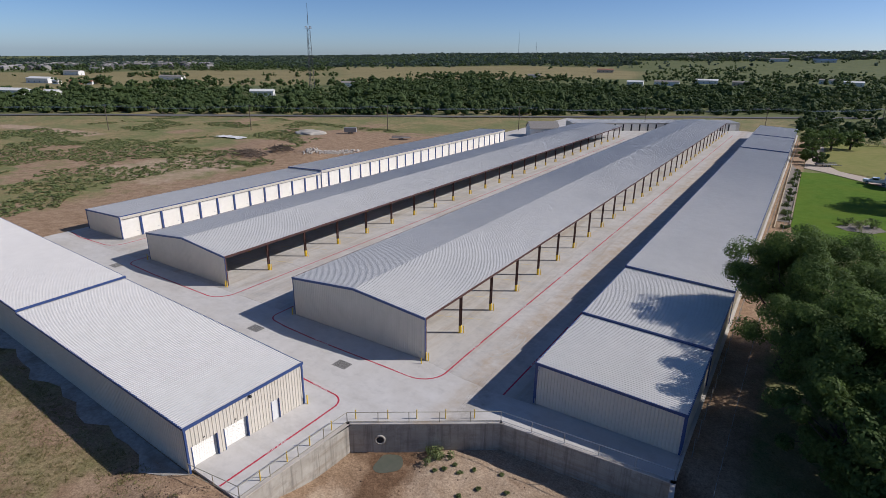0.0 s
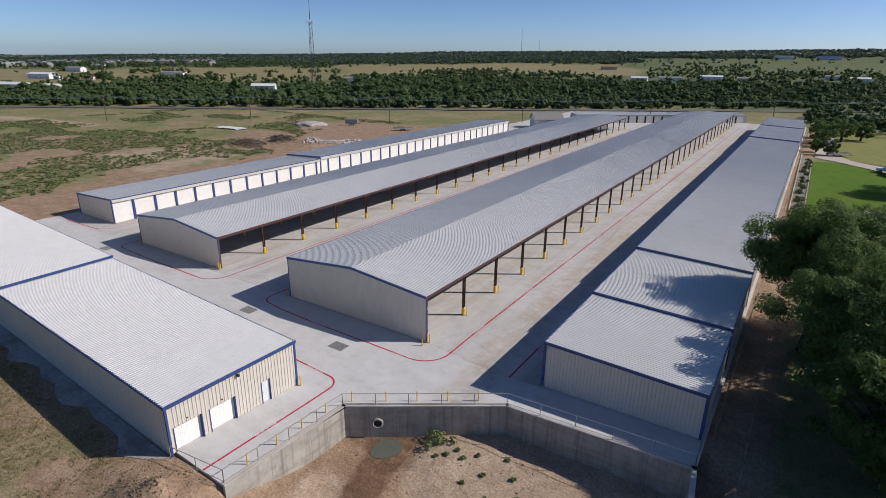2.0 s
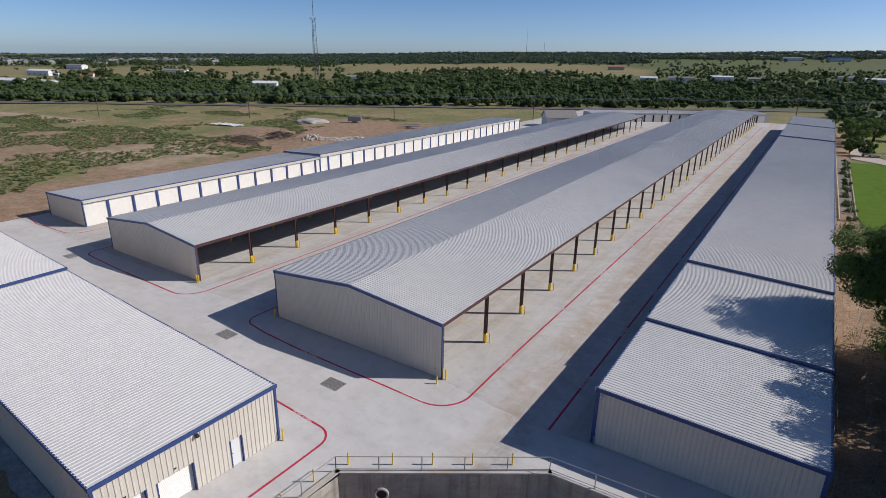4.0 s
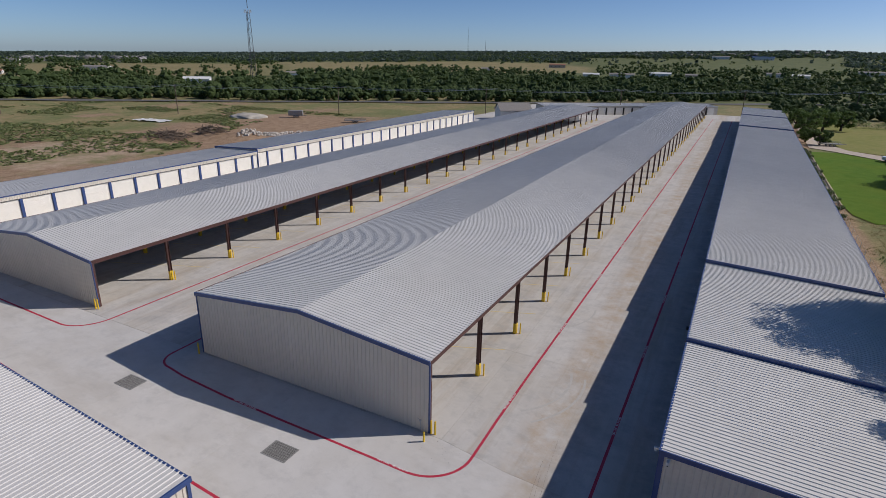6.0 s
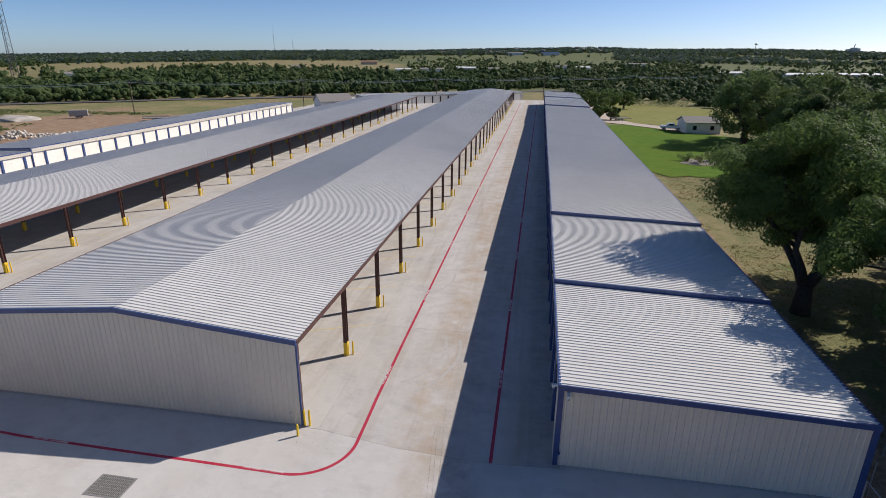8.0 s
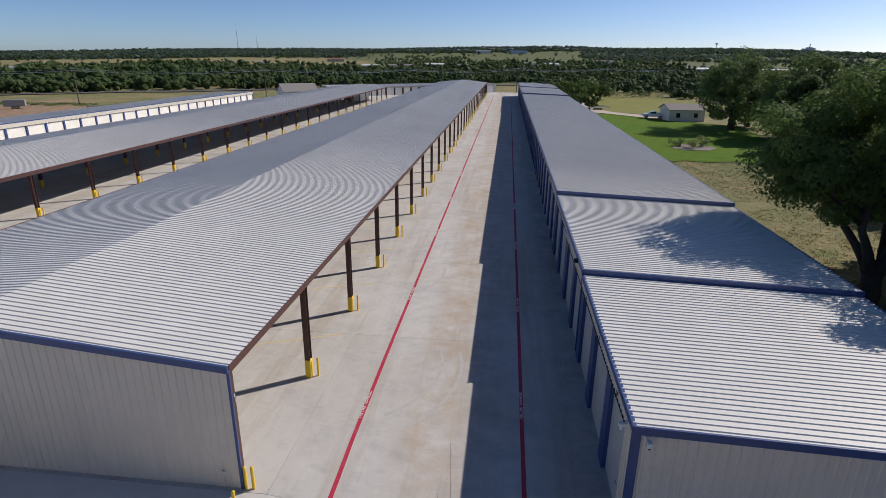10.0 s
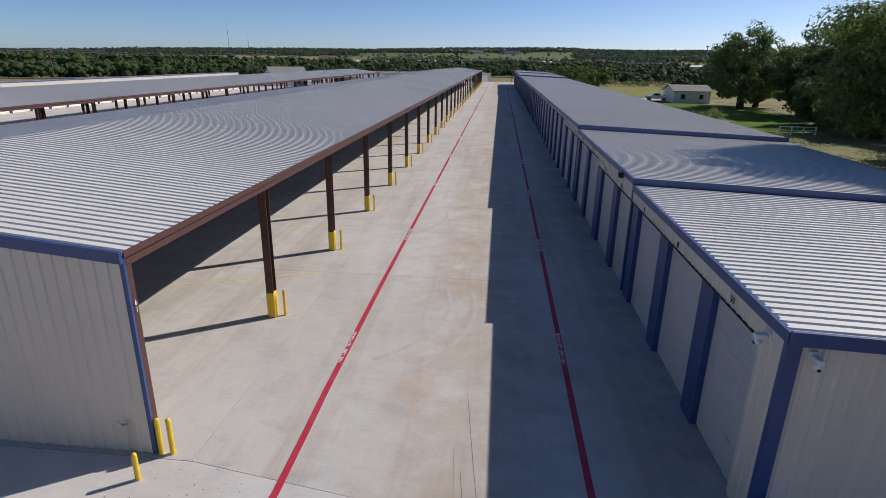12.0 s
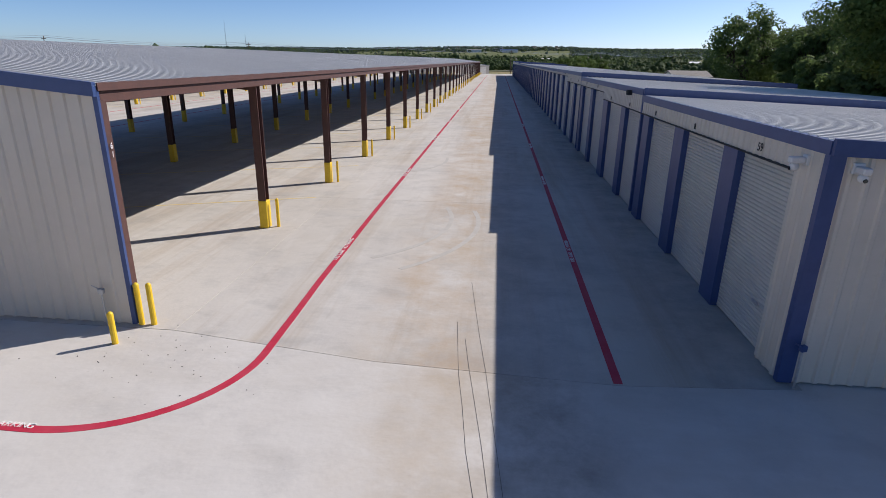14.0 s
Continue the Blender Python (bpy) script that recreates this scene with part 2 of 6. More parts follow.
def box(bm, x0, x1, y0, y1, z0, z1, bevel=0.0):
    r = bmesh.ops.create_cube(bm, size=1)
    m = Matrix.LocRotScale(((x0 + x1) / 2, (y0 + y1) / 2, (z0 + z1) / 2), None, (x1 - x0, y1 - y0, z1 - z0))
    bmesh.ops.transform(bm, matrix=m, verts=r["verts"])
    if bevel:
        es = list({e for v in r["verts"] for e in v.link_edges})
        bmesh.ops.bevel(bm, geom=es, offset=bevel, segments=1, affect="EDGES")
    return bm


def tube(bm, p, q, r0, r1=None, seg=8):
    p, q = Vector(p), Vector(q)
    d = q - p
    r = bmesh.ops.create_cone(bm, cap_ends=True, segments=seg, radius1=r0, radius2=r0 if r1 is None else r1, depth=d.length)
    bmesh.ops.transform(bm, matrix=Matrix.Translation((p + q) / 2) @ d.to_track_quat("Z", "Y").to_matrix().to_4x4(), verts=r["verts"])
    return bm


def B():
    return bmesh.new()


def prism(bm, pts, z0, z1):
    """An upright solid over a ground polygon."""
    a = [bm.verts.new((x, y, z0)) for x, y in pts]
    b = [bm.verts.new((x, y, z1)) for x, y in pts]
    f = [bm.faces.new(a[::-1]), bm.faces.new(b)]
    n = len(pts)
    for i in range(n):
        bm.faces.new((a[i], a[(i + 1) % n], b[(i + 1) % n], b[i]))
    bmesh.ops.triangulate(bm, faces=f)
    return bm


def ribbed(o, u, length, lo, hi, nrm, pitch=0.305, depth=0.036, back=0.10):
    """A ribbed metal sheet with a flat back: from o along u; lo(s) and hi(s) give its two edges; ribs stand out along nrm."""
    o, u, nrm = Vector(o), Vector(u).normalized(), Vector(nrm).normalized()
    prof, s = [], 0.0
    while s < length - 1e-6:
        for a, d in ((0, 0), (0.62, 0), (0.71, 1), (0.90, 1)):
            if s + a * pitch < length:
                prof.append((s + a * pitch, d * depth))
        s += pitch
    prof.append((length, 0))
    bm = bmesh.new()
    rows = []
    for s, d in prof:
        p = o + u * s
        rows.append((bm.verts.new(p + lo(s) + nrm * d), bm.verts.new(p + hi(s) + nrm * d)))
    for (a, b), (c, d) in zip(rows, rows[1:]):
        bm.faces.new((a, c, d, b))
    if back:
        ks = sorted({0.0, length, *[k for k in (length / 2,)]})
        bk = [(bm.verts.new(o + u * s + lo(s) - nrm * back), bm.verts.new(o + u * s + hi(s) - nrm * back)) for s in ks]
        for (a, b), (c, d) in zip(bk, bk[1:]):
            bm.faces.new((b, d, c, a))
        bm.faces.new((rows[0][0], rows[0][1], bk[0][1], bk[0][0]))
        bm.faces.new((rows[-1][1], rows[-1][0], bk[-1][0], bk[-1][1]))
        bm.faces.new([r[1] for r in rows] + [k[1] for k in bk[::-1]])
        bm.faces.new([r[0] for r in rows[::-1]] + [k[0] for k in bk])
    return bm


def V(x, y, z):
    return Vector((x, y, z))


def shutter(w, h, pitch=0.085):
    """A roll-up door's curtain, facing -x, its foot at the origin, along +y."""
    bm = bmesh.new()
    n = int(h / pitch)
    prof = []
    for i in range(n):
        z = i * h / n
        prof += [(0.0, z), (-0.022, z + 0.35 * h / n), (-0.022, z + 0.75 * h / n)]
    prof.append((0.0, h))
    rows = [(bm.verts.new((x, 0, z)), bm.verts.new((x, w, z))) for x, z in prof]
    for (a, b), (c, d) in zip(rows, rows[1:]):
        bm.faces.new((a, b, d, c))
    k = [bm.verts.new(p) for p in ((0.04, 0, 0), (0.04, w, 0), (0.04, w, h), (0.04, 0, h))]
    bm.faces.new(k)
    return bm


GLYPHS = {}


def letters(words, size, material, parent):
    """Words laid along x, a part for each letter."""
    adv = {"I": 0.30, " ": 0.32, "-": 0.42, "1": 0.4}
    total = sum(adv.get(ch, 0.66) for ch in words) * size
    x = -total / 2
    for ch in words:
        w = adv.get(ch, 0.66) * size
        if ch != " ":
            m = Matrix.Translation((x + w / 2, 0, 0))
            if (ch, size) in GLYPHS:
                share("letter", GLYPHS[ch, size], parent, m)
            else:
                GLYPHS[ch, size] = text_mesh("letter", ch, size, m, material, parent).data
        x += w


def text_mesh(name, words, size, m, material, parent, label=""):
    cu = bpy.data.curves.new(name, "FONT")
    cu.body, cu.size, cu.extrude, cu.align_x, cu.align_y = words, size, 0.004, "CENTER", "CENTER"
    tmp = bpy.data.objects.new(name, cu)
    scene.collection.objects.link(tmp)
    me = bpy.data.meshes.new_from_object(tmp.evaluated_get(bpy.context.evaluated_depsgraph_get()))
    bpy.data.objects.remove(tmp)
    bpy.data.curves.remove(cu)
    me.materials.append(material)
    ob = new(name, me)
    ob.parent = parent
    ob.matrix_basis = m
    if label:
        ob["label"] = label
    return ob


def soft(a, b, v):
    k = np.clip((v - a) / (b - a), 0, 1)
    return k * k * (3 - 2 * k)


# ---- ground ----
WALL_LINE = [(-0.10, -24.1), (0.43, -12.81), (11.79, -5.0), (26.5, -4.2), (27.6, -14.0)]


def vnoise(x, y, s, seed=0):
    """Smooth value noise on arrays."""
    x, y = x / s + seed * 17.3, y / s + seed * 9.1
    xi, yi = np.floor(x), np.floor(y)
    fx, fy = x - xi, y - yi
    fx, fy = fx * fx * (3 - 2 * fx), fy * fy * (3 - 2 * fy)

    def hsh(a, b):
        v = np.sin(a * 127.1 + b * 311.7 + seed * 74.7) * 43758.5453
        return v - np.floor(v)
    return (hsh(xi, yi) * (1 - fx) + hsh(xi + 1, yi) * fx) * (1 - fy) + (hsh(xi, yi + 1) * (1 - fx) + hsh(xi + 1, yi + 1) * fx) * fy


def pit_side(x, y):
    """Distance in front of the retaining wall; positive on the pit's side."""
    best = np.full(np.shape(x), 1e9)
    sign = np.ones(np.shape(x))
    pts = [(-0.6, -34.0)] + WALL_LINE
    for (ax, ay), (bx, by) in zip(pts, pts[1:]):
        dx, dy = bx - ax, by - ay
        ll = dx * dx + dy * dy
        t = np.clip(((x - ax) * dx + (y - ay) * dy) / ll, 0, 1)
        d = np.hypot(x - ax - t * dx, y - ay - t * dy)
        cr = dx * (y - ay) - dy * (x - ax)
        near = d < best
        best = np.where(near, d, best)
        sign = np.where(near, np.where(cr < 0, 1.0, -1.0), sign)
    return best * sign


def height(x, y):
    x, y = np.asarray(x, float), np.asarray(y, float)
    r = np.hypot(x, y)
    az = np.degrees(np.arctan2(-x, np.maximum(y, 1e-3)))
    ridge = np.interp(az, [-90, -29, -5, 7, 20, 32, 44, 69, 110], [30, 40, 50, 44, 36, 24, 8, -14, -20])
    ridge = ridge + 16 * (vnoise(x, y, 620, 3) - 0.5) + 7 * (vnoise(x, y, 240, 4) - 0.5)
    far = ridge * soft(350, 2700, r)
    h = -0.25 + far + 0.5 * (vnoise(x, y, 23, 1) - 0.5) * soft(5, 40, np.maximum.reduce([-80 - x, x - 30, -26 - y, y - 246]))
    # under the paved yard
    yard = (x > -79) & (x < 26.6) & (y > -25) & (y < 246)
    h = np.where(yard, np.minimum(h, -0.30), h)
    # the pit before the retaining wall
    d = pit_side(x, y)
    k = soft(np.interp(y, [-22, -19], [-0.25, -1.7]), np.interp(y, [-22, -19], [0.35, -0.2]), d) * soft(-75, -50, y) * (y < 0) * soft(34, 29, x)
    rise = soft(-17, -27, y) * soft(9, -3, x)
    deep = -2.95 + 2.4 * rise + 0.35 * (vnoise(x, y, 4.5, 6) - 0.5) + 0.25 * (vnoise(x, y, 1.9, 7) - 0.5)
    h = h * (1 - k) + deep * k
    # flat bed of the puddle, and the torn-up spoil at the wall's end
    k = soft(2.6, 1.5, np.hypot(x - 4.5, y + 12.2))
    h = h * (1 - k) - 3.0 * k
    h = h + np.exp(-((x + 2.6) / 4.2) ** 2 - ((y + 27.2) / 2.1) ** 2) * (0.35 + 1.0 * vnoise(x, y, 1.6, 9) + 0.4 * vnoise(x, y, 0.8, 10))
    # mounds of spoil in the lot
    for mx, my, mr, mh in ((-104, 84, 9, 1.6), (-113, 79, 7, 1.3), (-122, 70, 8, 1.2), (-96, 95, 10, 1.0), (-128, 90, 14, 0.8), (-140, 60, 12, 0.7)):
        h = h + mh * np.exp(-((x - mx) ** 2 + (y - my) ** 2) / (mr * mr / 2)) * (0.6 + 0.8 * vnoise(x, y, 3.2, 8))
    return h


def axis(a, b, step, lo, hi):
    mid = list(np.arange(a, b + 1e-6, step))
    up, s = [], step
    v = mid[-1]
    while v < hi:
        s *= 1.055
        v += s
        up.append(v)
    dn, s = [], step
    v = mid[0]
    while v > lo:
        s *= 1.055
        v -= s
        dn.append(v)
    return np.array(dn[::-1] + mid + up)


def grid_mesh(name, xs, ys, zfun, material, lift=0.0):
    X, Y = np.meshgrid(xs, ys)
    Z = zfun(X, Y) + lift
    nx, ny = len(xs), len(ys)
    co = np.stack([X, Y, Z], -1).reshape(-1, 3)
    i = np.arange(nx * ny).reshape(ny, nx)
    q = np.stack([i[:-1, :-1], i[:-1, 1:], i[1:, 1:], i[1:, :-1]], -1).reshape(-1, 4)
    return quads(name, co, q, material), X.ravel(), Y.ravel()


def quads(name, co, q, material, smooth=True):
    """A mesh of equal-sided faces from arrays."""
    me = bpy.data.meshes.new(name)
    me.vertices.add(len(co))
    me.vertices.foreach_set("co", np.ascontiguousarray(co, dtype=np.float32).ravel())
    me.loops.add(q.size)
    me.loops.foreach_set("vertex_index", np.ascontiguousarray(q, dtype=np.int32).ravel())
    k = q.shape[1]
    me.polygons.add(len(q))
    me.polygons.foreach_set("loop_start", np.arange(0, q.size, k, dtype=np.int32))
    me.update(calc_edges=True)
    me.materials.append(material)
    if smooth:
        me.shade_smooth()
    return new(name, me)


def in_field(x, y):
    """Open farmland: how much it is tan hay field, and how much green pasture."""
    r = np.hypot(x, y)
    az = np.degrees(np.arctan2(-x, np.maximum(y, 1e-3)))
    r = r + 150 * (vnoise(x, y, 130, 31) - 0.5)
    az = az + 5 * (vnoise(x, y, 170, 32) - 0.5)
    near = np.interp(az, [10, 24, 45, 60], [820, 660, 540, 520])
    tan = soft(0, 25, r - near) * soft(1060, 1000, r) * soft(43, 46, az) * soft(88, 84, az)
    tan = np.maximum(tan, soft(0, 25, r - near) * soft(1250, 1180, r) * soft(12, 14, az) * soft(45, 42, az))
    green = soft(1000, 1060, r) * soft(1600, 1500, r) * soft(-9, -6, az) * soft(16, 13, az)
    green = np.maximum(green, 0.8 * soft(470, 500, r) * soft(640, 610, r) * soft(6, 9, az) * soft(27, 24, az))
    green = np.maximum(green, 0.7 * soft(1100, 1200, r) * soft(1500, 1400, r) * soft(-40, -36, az) * soft(-20, -23, az))
    return tan, green


def make_ground():
    m = bpy.data.materials.new("ground_soil")
    m.use_nodes = True
    n, l = m.node_tree.nodes, m.node_tree.links
    b = n["Principled BSDF"]
    b.inputs["Roughness"].default_value = 0.95
    b.inputs["Specular IOR Level"].default_value = 0.2
    geo = n.new("ShaderNodeNewGeometry")
    att = n.new("ShaderNodeAttribute")
    att.attribute_name = "soil"
    sep = n.new("ShaderNodeSeparateColor")
    l.new(att.outputs["Color"], sep.inputs["Color"])

    def noise_(s, d=6):
        t = n.new("ShaderNodeTexNoise")
        t.inputs["Scale"].default_value, t.inputs["Detail"].default_value, t.inputs["Roughness"].default_value = s, d, 0.68
        l.new(geo.outputs["Position"], t.inputs["Vector"])
        return t.outputs["Fac"]

    def ramp(f, a, ca, b_, cb):
        r = n.new("ShaderNodeValToRGB")
        r.color_ramp.elements[0].position, r.color_ramp.elements[1].position = a, b_
        r.color_ramp.elements[0].color, r.color_ramp.elements[1].color = (*ca, 1), (*cb, 1)
        l.new(f, r.inputs["Fac"])
        return r.outputs["Color"]

    def mix(f, a, c):
        x = n.new("ShaderNodeMix")
        x.data_type = "RGBA"
        l.new(f, x.inputs["Factor"])
        l.new(a, x.inputs["A"])
        l.new(c, x.inputs["B"])
        return x.outputs["Result"]

    def edged(fac, nz, w=0.35):
        """A mask with a ragged, noisy edge."""
        a = n.new("ShaderNodeMath")
        a.operation = "ADD"
        l.new(fac, a.inputs[0])
        s = n.new("ShaderNodeMath")
        s.operation = "MULTIPLY_ADD"
        l.new(nz, s.inputs[0])
        s.inputs[1].default_value, s.inputs[2].default_value = 1.6, -0.8
        l.new(s.outputs[0], a.inputs[1])
        r = n.new("ShaderNodeMapRange")
        r.inputs["From Min"].default_value, r.inputs["From Max"].default_value = 0.5 - w / 2, 0.5 + w / 2
        l.new(a.outputs[0], r.inputs["Value"])
        return r.outputs["Result"]
    grass = mix(ramp(noise_(0.05), 0.40, (0, 0, 0), 0.58, (1, 1, 1)), ramp(noise_(0.5), 0.3, (0.14, 0.160, 0.058), 0.7, (0.22, 0.215, 0.092)), ramp(noise_(0.4), 0.3, (0.22, 0.175, 0.078), 0.7, (0.34, 0.27, 0.14)))
    weed = ramp(noise_(2.2), 0.3, (0.11, 0.145, 0.048), 0.7, (0.19, 0.21, 0.082))
    grass = mix(ramp(noise_(0.33), 0.53, (0, 0, 0), 0.66, (1, 1, 1)), grass, weed)
    dirt = ramp(noise_(0.5), 0.3, (0.24, 0.155, 0.094), 0.7, (0.41, 0.290, 0.190))
    pale = ramp(noise_(0.9), 0.3, (0.36, 0.255, 0.17), 0.7, (0.48, 0.37, 0.265))
    hay = ramp(noise_(0.02), 0.3, (0.22, 0.185, 0.085), 0.7, (0.285, 0.24, 0.115))
    past = ramp(noise_(0.06), 0.3, (0.080, 0.100, 0.036), 0.7, (0.150, 0.160, 0.062))
    n1, n2 = noise_(0.12), noise_(0.3)
    c = mix(edged(sep.outputs[0], n1), grass, mix(edged(sep.outputs[1], n2), dirt, pale))
    wet = ramp(noise_(1.3), 0.3, (0.13, 0.075, 0.042), 0.7, (0.22, 0.135, 0.080))
    dry = n.new("ShaderNodeMath")
    dry.operation = "SUBTRACT"
    dry.inputs[0].default_value = 1.0
    l.new(att.outputs["Alpha"], dry.inputs[1])
    c = mix(edged(dry.outputs[0], n2), c, wet)
    c = mix(sep.outputs[2], c, hay)
    grit = n.new("ShaderNodeMix")
    grit.data_type, grit.blend_type = "RGBA", "MULTIPLY"
    grit.inputs["Factor"].default_value = 1.0
    l.new(c, grit.inputs["A"])
    l.new(ramp(noise_(5.5, 5), 0.32, (0.62, 0.60, 0.58), 0.68, (1.28, 1.28, 1.28)), grit.inputs["B"])
    c = grit.outputs["Result"]
    att2 = n.new("ShaderNodeAttribute")
    att2.attribute_name = "pasture"
    c = mix(att2.outputs["Fac"], c, past)
    l.new(c, b.inputs["Base Color"])
    bp = n.new("ShaderNodeBump")
    bp.inputs["Distance"].default_value = 0.12
    l.new(noise_(1.8, 8), bp.inputs["Height"])
    l.new(bp.outputs["Normal"], b.inputs["Normal"])
    xs = np.unique(np.concatenate([axis(-130, 80, 1.5, -4300, 4300), np.arange(-13.75, 13, 1.5) + 0.5, np.arange(-13.75, 13, 1.5)]))
    ys = np.unique(np.concatenate([axis(-62, 262, 2.0, -900, 4700), np.arange(-31.4, -5, 2.0), np.arange(-31.0, -5, 2.0), np.arange(-30.7, -5, 2.0)]))
    g, x, y = grid_mesh("ground", xs, ys, height, m)
    nz = vnoise(x, y, 16, 2)
    dirt_ = soft(-112, -92, x) * soft(-77, -79, x) * soft(170, 140, y)
    dirt_ = np.maximum(dirt_, 0.95 * soft(-150, -128, x) * soft(-78, -80, x) * soft(56, 74, y) * soft(150, 132, y))
    dirt_ = np.maximum(dirt_, 0.62 * soft(-230, -190, x) * soft(-78, -80, x) * soft(-30, 0, y) * soft(190, 150, y) * (nz > 0.6))
    pitd = soft(-2, 0, pit_side(x, y)) * (y < 0) * soft(34, 30, x)
    dirt_ = np.maximum(dirt_, pitd)
    dirt_ = np.maximum(dirt_, 0.55 * soft(-20, -24, y) * soft(4, 0, x) * soft(-70, -40, y) + 0.4 * soft(-14, -2, x) * soft(3, -1, x) * soft(-22, -25, y))
    dirt_ = np.maximum(dirt_, 0.75 * soft(25, 26, x) * soft(33, 30, x) * soft(-30, -20, y) * soft(240, 220, y))
    dirt_ = np.maximum(dirt_, 0.15 * soft(30, 32, x) * soft(50, 44, x) * soft(72, 60, y))
    pale_ = 0.75 * pitd * soft(4, 8, x + 0.6 * (y + 12)) + 0.75 * soft(-140, -132, x) * soft(-100, -106, x) * soft(26, 34, y) * soft(66, 58, y) + 0.8 * soft(-300, -250, x) * soft(-196, -206, x) * np.exp(-((y - 0.16 * (x + 250) - 60) / 7) ** 2)
    pale_ = np.maximum(pale_, 1.1 * np.exp(-((x - 3.4) ** 2 + (y + 18.8) ** 2) / 5))
    ax_ = 4.3 + (-11.5 - y) * 0.33
    wet_ = pitd * soft(2.6, 0.8, np.abs(x - ax_)) * soft(-22, -19, y) * 0.85
    wet_ = np.maximum(wet_, pitd * 0.65 * soft(-15.5, -12.5, y) * soft(9.5, 6, x) * soft(0.2, 1.2, x))
    dirt_ = np.maximum(dirt_, 0.8 * soft(-300, -250, x) * soft(-196, -206, x) * np.exp(-((y - 0.16 * (x + 250) - 60) / 7) ** 2))
    dirt_ = np.maximum(dirt_, 0.6 * soft(-142, -134, x) * soft(-100, -106, x) * soft(24, 32, y) * soft(68, 60, y))
    tan, green = in_field(x, y)
    col = np.stack([np.clip(dirt_, 0, 1), np.clip(pale_, 0, 1), tan, 1 - wet_], -1)
    green = np.maximum(green, 0.3 * soft(29.5, 32, x) * soft(110, 90, x) * soft(-60, -40, y) * soft(86, 78, y))
    r_ = np.hypot(x, y)
    green = np.maximum(green, soft(300, 340, r_) * (1 - tan))
    a = g.data.attributes.new("soil", "FLOAT_COLOR", "POINT")
    a.data.foreach_set("color", col.astype(np.float32).ravel())
    a = g.data.attributes.new("pasture", "FLOAT", "POINT")
    a.data.foreach_set("value", green.astype(np.float32))
    tagged(g, "weedy soil, bare dirt and hay fields reaching to low hills", "ground", kind="structure")


make_ground()


def sheet(name, pts, material, label, category, lift=0.06, step=3.0):
    """A strip or patch of ground cover laid over the terrain, cut to a polygon."""
    bm = bmesh.new()
    f = bm.faces.new([bm.verts.new((px, py, 0)) for px, py in pts])
    lo = [min(p[k] for p in pts) for k in (0, 1)]
    hi = [max(p[k] for p in pts) for k in (0, 1)]
    for k in (0, 1):
        c = lo[k] + step
        while c < hi[k]:
            nrm = Vector((1, 0, 0)) if k == 0 else Vector((0, 1, 0))
            bmesh.ops.bisect_plane(bm, geom=bm.verts[:] + bm.edges[:] + bm.faces[:], plane_co=nrm * c, plane_no=nrm)
            c += step
    bmesh.ops.triangulate(bm, faces=bm.faces[:])
    for v in bm.verts:
        v.co.z = float(height(v.co.x, v.co.y)) + lift
    bmesh.ops.recalc_face_normals(bm, faces=bm.faces)
    if sum(f.normal.z for f in bm.faces) < 0:
        bmesh.ops.reverse_faces(bm, faces=bm.faces[:])
    return tagged(link(name, bm, material), label, category, kind="structure")


sheet("lawn", [(30.6, 84.0), (31.2, 78.0), (33.5, 73.6), (36.5, 75.2), (40, 74.2), (44, 75.6), (50, 73.5), (57, 80), (64, 128), (50, 138), (37, 152), (30.6, 150)], M_LAWN, "green mown lawn with a mulched bed", "lawn", 0.10)
sheet("border_bed", [(27.95, 86), (30.2, 86), (30.2, 150), (27.6, 162)], M_MULCH, "grey-brown mulched border between two timber edgings", "bed", 0.09)
sheet("field", [(40, 158), (56, 150), (84, 168), (84, 212), (60, 232), (37, 236), (36, 170)], M_DRYLAWN, "dry yellow-green mown grass", "grass", 0.08, 5)
sheet("driveway", [(31, 158), (36, 154), (50, 139), (58, 136), (60, 141), (52, 146), (40, 158), (36, 170), (36, 232), (31, 232)], M_DRIVE, "pale gravel driveway beside the lawn", "driveway", 0.14)
strip = [(-5.4, -24.2 - 0.2)] + [(-7.0 - 2.0 * k, -24.2 + 0.112 * k - 1.5 - 0.9 * math.sin(k * 1.7) * math.sin(k * 0.6 + 1)) for k in range(30)] + [(-67.0, -20.6)]
sheet("gravel_strip", strip, M_RUBBLE, "pale gravel and rubble strip along the building's rear wall", "gravel", 0.05, 1.5)
RD = Vector((0.786, 0.618, 0))
RN = Vector((-0.618, 0.786, 0))
RO = Vector((-100, 238, 0))
rp = [RO + RD * a + RN * b for a, b in ((-420, -3.5), (420, -3.5), (420, 3.5), (-420, 3.5))]
sheet("road", [(p.x, p.y) for p in rp], M_ASPH, "narrow grey asphalt country road", "road", 0.35, 12)


